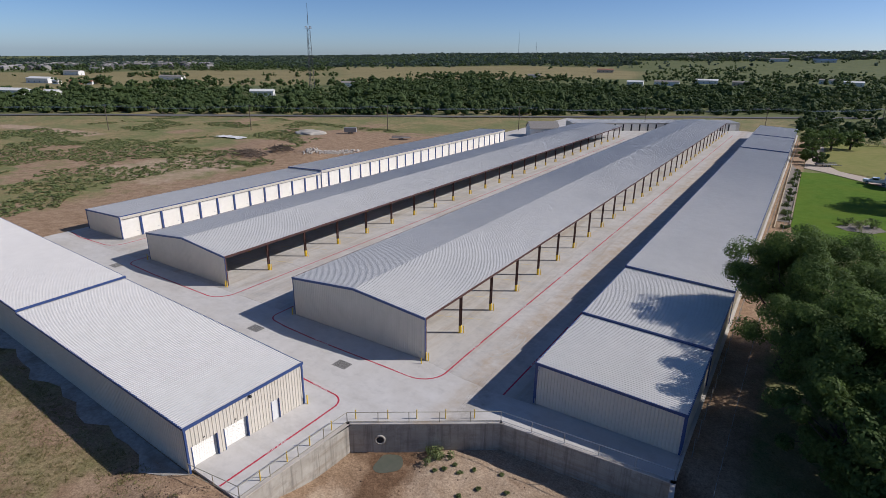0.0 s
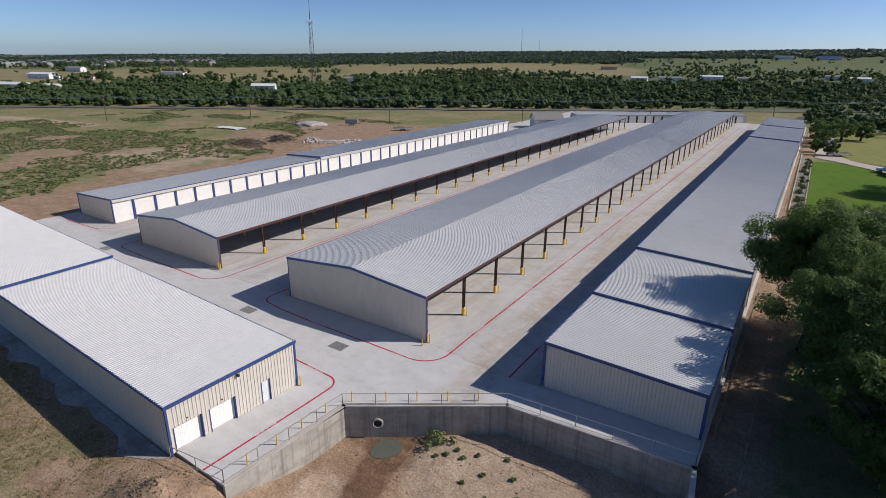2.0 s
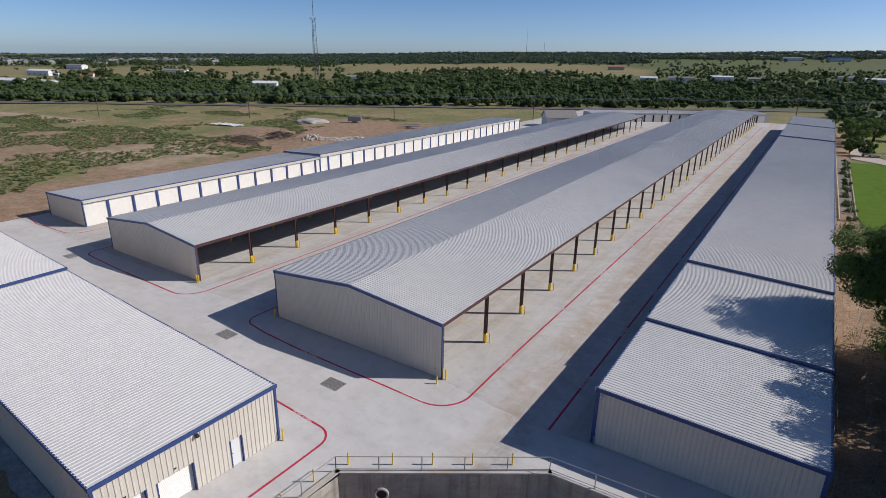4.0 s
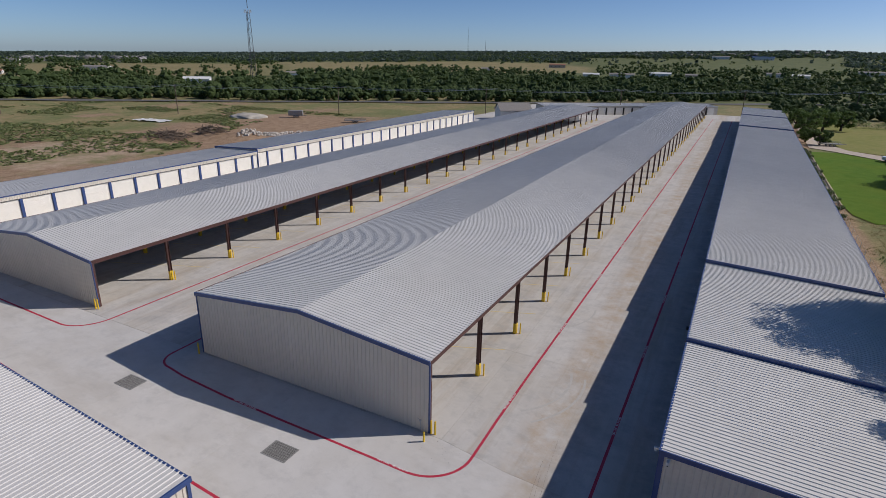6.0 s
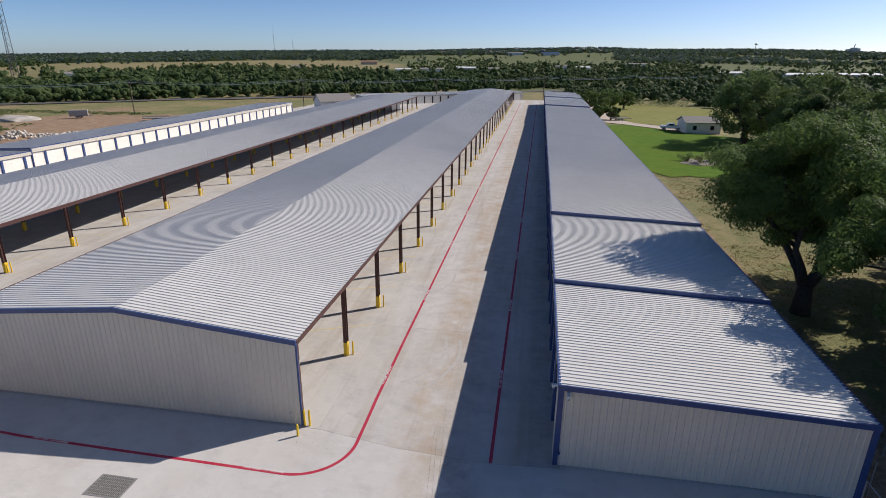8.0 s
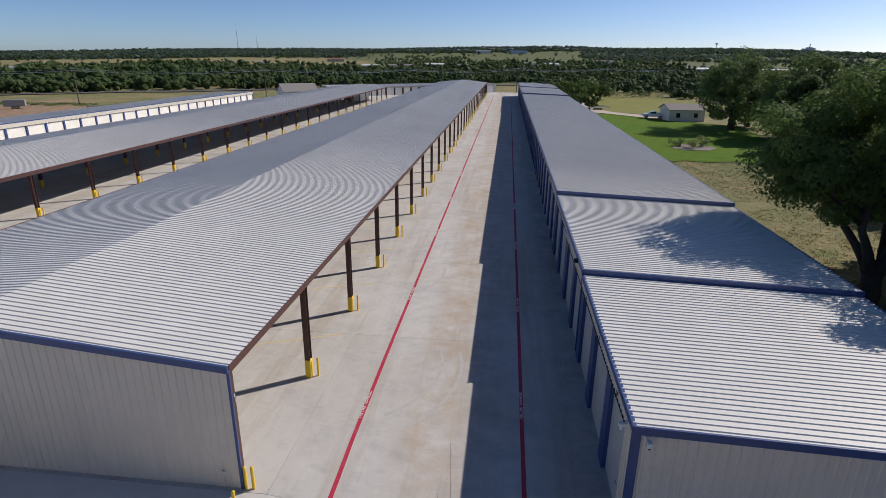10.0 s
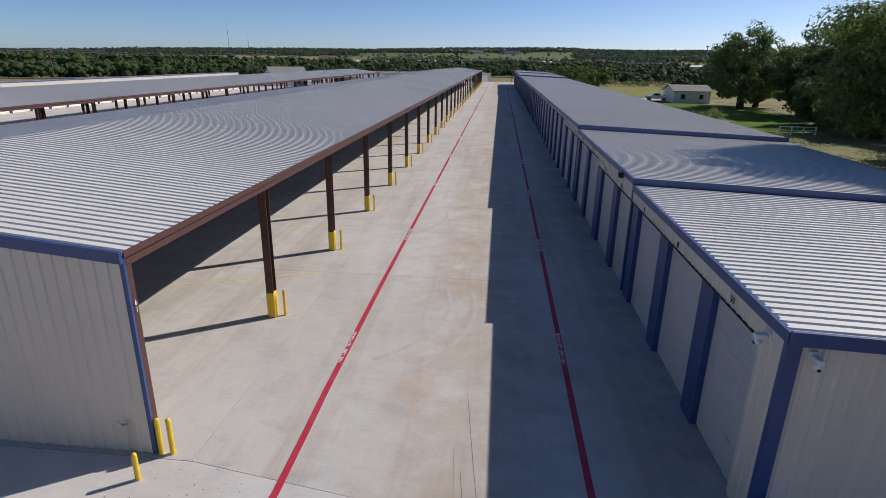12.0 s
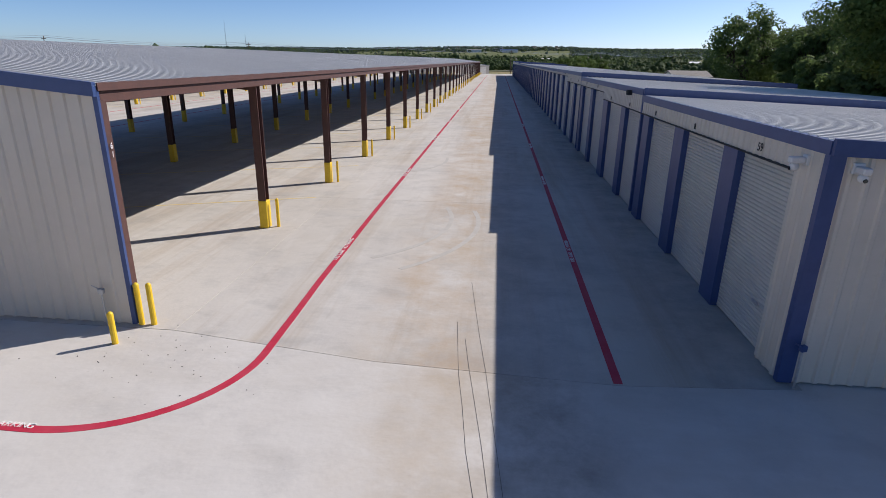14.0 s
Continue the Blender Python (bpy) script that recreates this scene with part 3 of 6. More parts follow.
# ---- buildings ----
def canopy(name, x0, x1, y0, y1, eave, ridge, bay, label, rows):
    """An open drive-through canopy with a closed front gable: ribbed roof slopes, frames of posts and rafters."""
    c = thing(name, label, "canopy", "vehicle canopies")
    xm = (x0 + x1) / 2
    part("front_wall", ribbed((x0, y0, 0), (1, 0, 0), x1 - x0, lambda s: V(0, 0, 0.03), lambda s: V(0, 0, (eave + (ridge - eave) * (1 - abs(s - (xm - x0)) / (xm - x0))) - 0.12), (0, -1, 0)), M_WALL, c, "ribbed cream metal end wall")
    for a, b_, nm in ((x1, xm, "roof_slope"), (x0, xm, "roof_slope")):
        o = 0.05 if a == x1 else -0.05
        part(nm, ribbed((0, y0 - 0.10, 0), (0, 1, 0), y1 - y0 + 0.2, lambda s: V(a + o, 0, eave - 0.02), lambda s: V(b_, 0, ridge), (0, 0, 1), back=0.012), M_ROOF, c, "ribbed galvanised metal roof")
        # Added dark sheet below each slope, to dim the floor under the canopy.
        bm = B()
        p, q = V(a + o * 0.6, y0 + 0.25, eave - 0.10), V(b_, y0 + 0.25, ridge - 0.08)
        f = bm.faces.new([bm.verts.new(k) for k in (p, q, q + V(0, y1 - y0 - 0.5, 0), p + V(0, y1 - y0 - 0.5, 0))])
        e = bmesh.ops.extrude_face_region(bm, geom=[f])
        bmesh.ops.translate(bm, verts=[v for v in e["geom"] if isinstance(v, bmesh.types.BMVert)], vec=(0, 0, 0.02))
        part("shade_liner", bm, M_SHADELINER, c, "added dark grey sheet that keeps bounced light off the canopy floor")
        bm = B()
        p, q = V(a + o, y0 - 0.14, eave - 0.02), V(b_, y0 - 0.14, ridge)
        vs = [bm.verts.new(k) for k in (p + V(0, 0, 0.06), q + V(0, 0, 0.06), q - V(0, 0, 0.20), p - V(0, 0, 0.20))]
        f = bm.faces.new(vs)
        e = bmesh.ops.extrude_face_region(bm, geom=[f])
        bmesh.ops.translate(bm, verts=[v for v in e["geom"] if isinstance(v, bmesh.types.BMVert)], vec=(0, 0.10, 0))
        part("rake_trim", bm, M_BLUE, c, "blue metal rake trim")
        sg = 1 if a == x1 else -1
        part("eave_beam", box(B(), min(a, a - sg * 0.09), max(a, a - sg * 0.09), y0 + 0.02, y1, eave - 0.34, eave - 0.045), M_POST, c, "red-brown primed steel channel")
        part("eave_angle", box(B(), min(a + o, a + o * 1.5), max(a + o, a + o * 1.5), y0 - 0.02, y1, eave - 0.12, eave + 0.03), M_POST, c, "red-brown primed steel eave angle")
        part("corner_trim", box(B(), a - 0.05, a + 0.05, y0 - 0.05, y0 + 0.02, 0.03, eave - 0.1), M_BLUE, c)
        part("corner_post", box(B(), a - 0.09, a + 0.04, y0 + 0.022, y0 + 0.20, 0.03, eave - 0.3), M_POST, c, "red-brown primed steel corner post")
    part("ridge_purlin", box(B(), xm - 0.08, xm + 0.08, y0 + 0.05, y1, ridge - 0.30, ridge - 0.08), M_POST, c)
    n = int((y1 - y0) / bay)
    raf = B()
    for sx, a in ((-1, x0), (1, x1)):
        k = [V(a - xm - sx * 0.1, -0.06, eave - 0.12), V(0, -0.06, ridge - 0.12), V(0, -0.06, ridge - 0.42), V(a - xm - sx * 0.1, -0.06, eave - 0.50)]
        f = raf.faces.new([raf.verts.new(v) for v in k])
        e = bmesh.ops.extrude_face_region(raf, geom=[f])
        bmesh.ops.translate(raf, verts=[v for v in e["geom"] if isinstance(v, bmesh.types.BMVert)], vec=(0, 0.12, 0))
    rob = part("rafter", raf, M_POST, c)
    rob.location = (xm, y0 + bay, 0)
    meshes = {}
    guard = box(B(), -0.145, 0.145, -0.165, 0.165, 0, 0.95, 0.02)
    gme = None
    bme = None
    for j, x in enumerate(rows):
        h = eave - 0.3 if j != 1 else ridge - 0.3
        for i in range(1, n + 1):
            y = y0 + bay * (i + (0.5 if j == 1 else 0))
            if j == 0 and i > 1:
                share("rafter", rob.data, c, Matrix.Translation((xm, y0 + bay * i, 0)))
            if y > y1 - 1:
                continue
            if j not in meshes:
                pb = B()
                box(pb, -0.13, 0.13, -0.15, -0.12, 0, h)
                box(pb, -0.13, 0.13, 0.12, 0.15, 0, h)
                box(pb, -0.02, 0.02, -0.12, 0.12, 0, h)
                ob = part("post", pb, M_POST, c, "red-brown primed steel post")
                ob.location = (x, y, 0)
                meshes[j] = ob.data
            else:
                share("post", meshes[j], c, Matrix.Translation((x, y, 0)), "red-brown primed steel post")
            if gme is None:
                ob = part("post_guard", guard, M_YEL, c, "yellow painted post guard")
                ob.location = (x, y, 0)
                gme = ob.data
            else:
                share("post_guard", gme, c, Matrix.Translation((x, y, 0)), "yellow painted post guard")
    return c


def bollard(x, y, h=1.0, r=0.075, m=None):
    b = thing("bollard", "yellow painted steel pipe bollard set in concrete", "bollard", "yellow bollards", m=Matrix.Translation((x, y, 0)))
    part("pipe", tube(B(), (0, 0, 0), (0, 0, h - r * 0.5), r, seg=12), M_YEL, b)
    bm = bmesh.new()
    bmesh.ops.create_uvsphere(bm, u_segments=12, v_segments=6, radius=r)
    bmesh.ops.transform(bm, matrix=Matrix.Translation((0, 0, h - r * 0.6)), verts=bm.verts)
    part("cap", bm, M_YEL, b, smooth=True)
    return b


def section(name, x0, x1, y0, y1, el, er, label, door_x, roof, dmat, doors, heads, group, wall_label="ribbed cream metal wall", dlabel="closed ribbed roll-up door", jamb=False):
    """A closed storage building unit: walls, mono-pitch ribbed roof, blue trim, and a row of roll-up doors on the side x = door_x."""
    s = thing(name, label, "storage building", group)
    top = lambda x: el + (er - el) * (x - x0) / (x1 - x0)
    part("front_wall", ribbed((x0, y0, 0), (1, 0, 0), x1 - x0, lambda t: V(0, 0, 0.03), lambda t: V(0, 0, top(x0 + t) - 0.10), (0, -1, 0)), M_WALL, s, wall_label)
    part("back_wall", ribbed((x0, y1, 0), (1, 0, 0), x1 - x0, lambda t: V(0, 0, 0.03), lambda t: V(0, 0, top(x0 + t) - 0.10), (0, 1, 0)), M_WALL, s, wall_label)
    other = x1 if door_x == x0 else x0
    sg = -1 if door_x == x0 else 1
    part("side_wall", ribbed((other, y0, 0), (0, 1, 0), y1 - y0, lambda t: V(0, 0, 0.03), lambda t: V(0, 0, top(other) - 0.10), (-sg, 0, 0)), M_WALL, s, wall_label)
    # door side: header band, pilasters, curtains set back
    def head_at(y):
        return next(hz for yb, hz in heads if y < yb or yb == heads[-1][0])
    lo_y = y0
    for yb, hz in heads:
        hi_y = min(yb, y1)
        if hi_y > lo_y + 0.05:
            part("header_wall", ribbed((door_x + sg * 0.10, lo_y, 0), (0, 1, 0), hi_y - lo_y, lambda t: V(0, 0, hz), lambda t: V(0, 0, top(door_x) - 0.10), (sg, 0, 0), depth=0.03), M_WALL, s, wall_label)
            part("head_trim", box(B(), min(door_x + sg * 0.02, door_x + sg * 0.15), max(door_x + sg * 0.02, door_x + sg * 0.15), lo_y + (1.0 if jamb and lo_y == y0 else 0.01), hi_y - 0.01, hz - 0.035, hz - 0.003), M_DARK, s, "dark drip edge over the doors")
            lo_y = hi_y
    cme, pme, hme = {}, {}, None
    edge = y0
    for a, b_ in doors + [(y1, y1)]:
        wdt = round(a - edge, 2)
        if wdt > 0.02:
            head = head_at(edge + wdt * 0.4)
            if jamb and edge == y0:
                part("door_jamb_wall", ribbed((door_x + sg * 0.10, y0, 0), (0, 1, 0), wdt, lambda t: V(0, 0, 0.03), lambda t: V(0, 0, head), (sg, 0, 0), depth=0.03), M_WALL, s, wall_label)
            elif (wdt, head) not in pme:
                ob = part("pilaster", box(B(), min(0.13 * sg, -0.14 * sg), max(0.13 * sg, -0.14 * sg), 0, wdt, 0.02, head - 0.04), M_BLUE, s, "blue metal pilaster")
                ob.location = (door_x, edge, 0)
                pme[wdt, head] = ob.data
            else:
                share("pilaster", pme[wdt, head], s, Matrix.Translation((door_x, edge, 0)), "blue metal pilaster")
        if b_ > a:
            head = head_at(a)
            key = round(b_ - a, 2), head
            turn = Matrix.Identity(4) if sg < 0 else Matrix.Rotation(math.pi, 4, "Z")
            loc = (door_x - sg * 0.05, a if sg < 0 else b_, 0.02)
            if key not in cme:
                ob = part("roll_up_door", shutter(b_ - a, head - 0.02), dmat, s, dlabel)
                ob.matrix_basis = Matrix.Translation(loc) @ turn
                cme[key] = ob.data
            else:
                ob = share("roll_up_door", cme[key], s, Matrix.Translation(loc) @ turn, dlabel)
            if b_ - a > 1.5:
                if hme is None:
                    hb = part("handle", box(B(), -0.06, -0.022, 0.5, 0.75, 0.85, 0.92, 0.008), M_GALV, ob, "steel latch handle")
                    hme = hb.data
                else:
                    share("handle", hme, ob, Matrix.Identity(4), "steel latch handle")
        edge = b_
    part("roof", ribbed((0, y0 - 0.08, 0), (0, 1, 0), y1 - y0 + 0.08, lambda t: V(x0 - 0.10, 0, el + 0.004), lambda t: V(x1 + 0.10, 0, er - 0.004), (0, 0, 1), back=0.06), roof, s, "ribbed metal roof sheet")
    # blue fascia on the rakes and the gutters
    for yy in (y0 - 0.13, y1 - 0.02):
        if yy > y0 and yy < y1 - 0.5:
            continue
        bm = B()
        p, q = V(x0 - 0.13, yy, el), V(x1 + 0.13, yy, er)
        f = bm.faces.new([bm.verts.new(k) for k in (p + V(0, 0, 0.07), q + V(0, 0, 0.07), q - V(0, 0, 0.20), p - V(0, 0, 0.20))])
        e = bmesh.ops.extrude_face_region(bm, geom=[f])
        bmesh.ops.translate(bm, verts=[v for v in e["geom"] if isinstance(v, bmesh.types.BMVert)], vec=(0, 0.08, 0))
        part("rake_trim", bm, M_BLUE, s, "blue metal rake trim")
    for xx, zz, d in ((x0, el, -1), (x1, er, 1)):
        part("eave_trim", box(B(), min(xx + d * 0.03, xx + d * 0.15), max(xx + d * 0.03, xx + d * 0.15), y0 - 0.04, y1 - 0.03, zz - (0.11 if x0 < -60 else 0.20), zz + 0.025), M_BLUE, s, "blue metal eave gutter")
        part("corner_trim", box(B(), xx - 0.13, xx + 0.13, y0 - 0.05, y0 + 0.10, 0.03, zz - 0.2), M_BLUE, s, "blue metal corner trim")
    return s


def doors_between(pilasters, a, b):
    """The door openings left between pilasters, cut to one building unit."""
    out = []
    for (_, p), (q, _) in zip(pilasters, pilasters[1:]):
        p, q = max(p, a), min(q, b)
        if q - p > 0.1:
            out.append((round(p, 3), round(q, 3)))
    return out


BAY = 7.49
canopy("vehicle_canopy", -19.84, 0.0, 0.0, 226.5, 5.0, 5.94, BAY, "long open vehicle canopy with cream end wall and ribbed grey roof", (-0.02 - 19.7, -9.92, -0.14))
canopy("vehicle_canopy", -53.25, -34.33, 0.9, 190.0, 4.40, 5.36, BAY, "long open vehicle canopy beside the white-doored building", (-53.1, -43.79, -34.47))

G = "stepped storage row by the fence"
R = [(-0.72, 11.68, 4.40, 3.94), (11.68, 28.26, 4.62, 4.16), (28.26, 154.0, 4.88, 4.40), (154.0, 190.0, 5.18, 4.70), (190.0, 222.5, 5.36, 4.86)]
PIL = [(-1.0, 0.27), (2.70, 3.50), (6.53, 7.38), (10.42, 11.24), (14.36, 15.20), (18.40, 19.60)] + [(23.02 + 4.05 * k, 23.87 + 4.05 * k) for k in range(50)]
HEADS = [(19.6, 3.80), (36.0, 4.14), (230.0, 4.50)]
for k, (a, b_, el, er) in enumerate(R):
    section("storage_building", 13.05, 26.14, a, b_, el, er, "cream metal storage building with blue trim and grey roll-up doors", 13.05, M_ROOF, M_GDOOR, doors_between(PIL, a, b_), [(yb, hz) for yb, hz in HEADS if yb > a], G, dlabel="closed grey ribbed roll-up door", jamb=k == 0)
G = "white-doored storage row"
WPIL = [(3.25 + 3.93 * k, 3.61 + 3.93 * k) for k in range(40)]
for k, (a, b_, el, er) in enumerate([(3.74, 52.0, 3.66, 4.12), (52.0, 149.0, 4.02, 4.55)]):
    section("storage_building", -77.65, -66.48, a, b_, el, er, "long cream storage building with white doors and blue pilasters", -66.48, M_ROOF, M_DOOR, doors_between(WPIL, a, b_ - 0.1), [(200.0, 3.5 + 0.3 * k)], G, dlabel="closed white roll-up door")
# the cross building at the far end, square to the road
XM = Matrix.Translation((-58.0, 197.5, -1.2)) @ Matrix.Rotation(math.atan2(0.618, 0.786), 4, "Z")
XL, XD, XH = 78.0, 9.0, 4.7
cb = thing("storage_building", "long cream storage building with white doors across the yard end", "storage building", m=XM)
for y_, n_y in ((0, -1), (XD, 1)):
    part("front_wall" if y_ == 0 else "rear_wall", ribbed((0, y_, 0), (1, 0, 0), XL, lambda t: V(0, 0, -0.3), lambda t: V(0, 0, XH - 0.1), (0, n_y, 0)), M_WALL, cb)
for x_, n_x in ((0, -1), (XL, 1)):
    part("end_wall", ribbed((x_, 0, 0), (0, 1, 0), XD, lambda t: V(0, 0, -0.3), lambda t: V(0, 0, XH - 0.1), (n_x, 0, 0)), M_WALL, cb)
part("roof", ribbed((-0.1, 0, 0), (1, 0, 0), XL + 0.2, lambda t: V(0, -0.15, XH), lambda t: V(0, XD + 0.15, XH + 0.45), (0, 0, 1), back=0.06), M_ROOF, cb, "grey ribbed metal roof")
dme = None
for i in range(20):
    mm = Matrix.Translation((1.0 + i * 3.8 + 3.0, -0.09, 0.02)) @ Matrix.Rotation(radians(90), 4, "Z")
    if dme is None:
        o = part("roll_up_door", shutter(3.0, 4.0), M_DOOR, cb, "closed white roll-up door")
        o.matrix_basis = mm
        dme = o.data
    else:
        share("roll_up_door", dme, cb, mm, "closed white roll-up door")
    part("pilaster", box(B(), 0.25 + i * 3.8, 0.85 + i * 3.8, -0.16, -0.04, 0, 4.1), M_DARK, cb, "dark pilaster between doors")


# ---- the building with the walk-in door ----
OM = Matrix.Translation((-4.96, -12.82, 0)) @ Matrix.Rotation(radians(-3.2), 4, "Z")


def office(a, b_, zn, zs, k):
    """Local frame: x runs along the building to its free end at 0; y = 0 is the yard side."""
    D = 11.45
    s = thing("storage_building", "cream metal storage building with white ribbed roof above the retaining wall" if k == 0 else "white-roofed metal storage building, a step higher", "storage building", "white-roofed row", m=OM)
    top = lambda y: zn + (zs - zn) * (-y) / D
    part("yard_wall", ribbed((a, 0, 0), (1, 0, 0), b_ - a, lambda t: V(0, 0, 0.03), lambda t: V(0, 0, zn - 0.1), (0, 1, 0)), M_WALL, s, "ribbed cream metal wall")
    part("rear_wall", ribbed((a, -D, 0), (1, 0, 0), b_ - a, lambda t: V(0, 0, -0.35), lambda t: V(0, 0, zs - 0.1), (0, -1, 0)), M_WALL, s, "ribbed cream metal wall")
    part("roof", ribbed((a - 0.02, 0, 0), (1, 0, 0), b_ - a + 0.10, lambda t: V(0, -D - 0.1, zs), lambda t: V(0, 0.1, zn), (0, 0, 1), back=0.06), M_WROOF, s, "white ribbed metal roof")
    for yy, z0, d in ((0, zn, 1), (-D, zs, -1)):
        part("eave_trim", box(B(), a, b_ + 0.05, min(yy + d * 0.03, yy + d * 0.14), max(yy + d * 0.03, yy + d * 0.14), z0 - 0.18, z0 + 0.02), M_BLUE, s, "blue metal eave gutter")
    bm = B()
    p, q = V(b_ + 0.04, 0.14, zn), V(b_ + 0.04, -D - 0.14, zs)
    f = bm.faces.new([bm.verts.new(v) for v in (p + V(0, 0, 0.07), q + V(0, 0, 0.07), q - V(0, 0, 0.2), p - V(0, 0, 0.2))])
    e = bmesh.ops.extrude_face_region(bm, geom=[f])
    bmesh.ops.translate(bm, verts=[v for v in e["geom"] if isinstance(v, bmesh.types.BMVert)], vec=(0.09, 0, 0))
    part("rake_trim", bm, M_BLUE, s, "blue metal rake trim")
    if k == 1:
        part("end_wall", ribbed((b_, 0, 0), (0, -1, 0), D, lambda t: V(0, 0, 0), lambda t: V(0, 0, top(-t) - 0.1), (1, 0, 0)), M_WALL, s)
        return s
    # end wall in pieces round its openings: walk-in door, two roll-up doors
    holes = [(-3.58, -2.74, 2.04, "walk"), (-8.24, -6.02, 2.06, "roll"), (-11.08, -8.86, 2.06, "roll")]
    y = 0.0
    for h0, h1, hh, kind in holes:
        part("end_wall", ribbed((b_, y, 0), (0, -1, 0), y - h1, lambda t, y=y: V(0, 0, 0.03), lambda t, y=y: V(0, 0, top(y - t) - 0.1), (1, 0, 0)), M_WALL, s, "ribbed cream metal wall")
        part("end_wall", ribbed((b_, h1, 0), (0, -1, 0), h1 - h0, lambda t: V(0, 0, hh), lambda t, y=h1: V(0, 0, top(y - t) - 0.1), (1, 0, 0)), M_WALL, s, "ribbed cream metal wall")
        for ya in (h0, h1):
            part("door_jamb", box(B(), b_ - 0.30, b_ + 0.045, ya - 0.03, ya + 0.03, 0.02, hh), M_BLUE, s)
        if kind == "walk":
            d = part("walk_in_door", box(B(), b_ - 0.14, b_ - 0.09, h0 + 0.03, h1 - 0.03, 0.02, hh - 0.03, 0.008), M_PAINTW, s, "closed white walk-in door")
            part("door_knob", tube(B(), (b_ - 0.09, h0 + 0.13, 1.0), (b_ - 0.02, h0 + 0.13, 1.0), 0.035, seg=8), M_GALV, d)
        else:
            d = part("roll_up_door", shutter(h1 - h0, hh), M_DOOR, s, "closed white roll-up door")
            d.matrix_basis = Matrix.Translation((b_ - 0.24, h1, 0.02)) @ Matrix.Rotation(math.pi, 4, "Z")
            part("unit_number", box(B(), b_ + 0.038, b_ + 0.046, (h0 + h1) / 2 - 0.08, (h0 + h1) / 2 + 0.08, hh + 0.25, hh + 0.36), M_DARK, s, "dark unit number above the door")
        y = h0
    part("end_wall", ribbed((b_, y, 0), (0, -1, 0), y + D, lambda t: V(0, 0, 0.03), lambda t: V(0, 0, top(y - t) - 0.1), (1, 0, 0)), M_WALL, s)
    for ya, zt in ((0, zn), (-D, zs)):
        part("corner_trim", box(B(), b_ - 0.08, b_ + 0.06, ya - 0.08, ya + 0.08, -0.3, zt - 0.2), M_BLUE, s, "blue metal corner trim")
    part("wall_camera", box(B(), b_ + 0.04, b_ + 0.30, -5.75, -5.55, 3.72, 3.9, 0.02), M_DARK, s, "dark wall light under the rake")
    return s


office(-32.9, 0.0, 4.32, 4.02, 0)
office(-95.0, -32.9, 4.62, 4.32, 1)


# ---- paved yard, paint, drains ----
yard = thing("pavement", "pale broom-finished concrete paving in large slabs", "pavement", kind="structure")
cols = [-79.0, -66.6, -53.8, -44.0, -33.5, -27.0, -20.6, -10.0, 0.95, 13.3, 26.5]
rows_ = [-0.15] + [12.0 * k for k in range(1, 21)] + [246.0]
for i, (xa, xb) in enumerate(zip(cols, cols[1:])):
    for ya, yb in zip(rows_, rows_[1:]):
        if ya < 0 and xa > 0.9:
            low = [(xa + 0.006, -0.15), (5.4, -0.90), (10.0, -1.2), (xb - 0.006, -0.95)] if xa < 5 else [(xa + 0.006, -0.15), (xb - 0.006, -0.15)]
            part("slab", prism(B(), low + [(xb - 0.006, yb - 0.006), (xa + 0.006, yb - 0.006)], -0.22, 0.0), M_CONC, yard)
        else:
            part("slab", box(B(), xa + 0.006, xb - 0.006, ya + 0.006, yb - 0.006, -0.22, 0.0), M_CONC, yard)
fx = [(-79.0, -19.9), (-66.6, -20.6), (-53.8, -21.3), (-44.0, -21.85), (-33.5, -22.45), (-27.0, -22.8), (-20.6, -23.15), (-10.0, -23.8), (-0.10, -24.1)]
for (xa, ya), (xb, yb) in zip(fx, fx[1:]):
    xe = xb - 0.006 if xb < -1 else xb
    tail = [(xe, -0.165)] if xb < -1 else [(0.43, -12.81), (0.95, -12.45), (0.95, -0.165)]
    part("slab", prism(B(), [(xa + 0.006, -0.165), (xa + 0.006, ya), (xe, yb)] + tail, -0.22, 0.0), M_APRON, yard)
part("slab", prism(B(), [(0.951, -0.165), (0.951, -12.44), (11.79, -5.0), (13.3, -4.92), (13.3, -0.962), (10.0, -1.212), (5.4, -0.912)], -0.22, 0.0), M_APRON, yard)
part("slab", prism(B(), [(13.301, -0.165), (13.301, -4.92), (26.5, -4.2), (26.5, -0.165)], -0.22, 0.0), M_APRON, yard)


def stripe(name, pts, width, material, label, category, z=0.005, closed=False):
    """A painted line along a path on the concrete."""
    bm = bmesh.new()
    P = [Vector((*p, 0)) for p in pts]
    rows = []
    for i, p in enumerate(P):
        d = (P[min(i + 1, len(P) - 1)] - P[max(i - 1, 0)]).normalized()
        n = Vector((-d.y, d.x, 0)) * width / 2
        rows.append([bm.verts.new(p + n + V(0, 0, z)), bm.verts.new(p - n + V(0, 0, z))])
    for (a, b_), (c, d) in zip(rows, rows[1:]):
        bm.faces.new((a, b_, d, c))
    e = bmesh.ops.extrude_face_region(bm, geom=bm.faces[:])
    bmesh.ops.translate(bm, verts=[v for v in e["geom"] if isinstance(v, bmesh.types.BMVert)], vec=(0, 0, -0.004))
    return tagged(link(name, bm, material), label, category, kind="structure")


def arc(cx, cy, r, a0, a1, n=14):
    return [(cx + r * math.cos(radians(a0 + (a1 - a0) * i / n)), cy + r * math.sin(radians(a0 + (a1 - a0) * i / n))) for i in range(n + 1)]


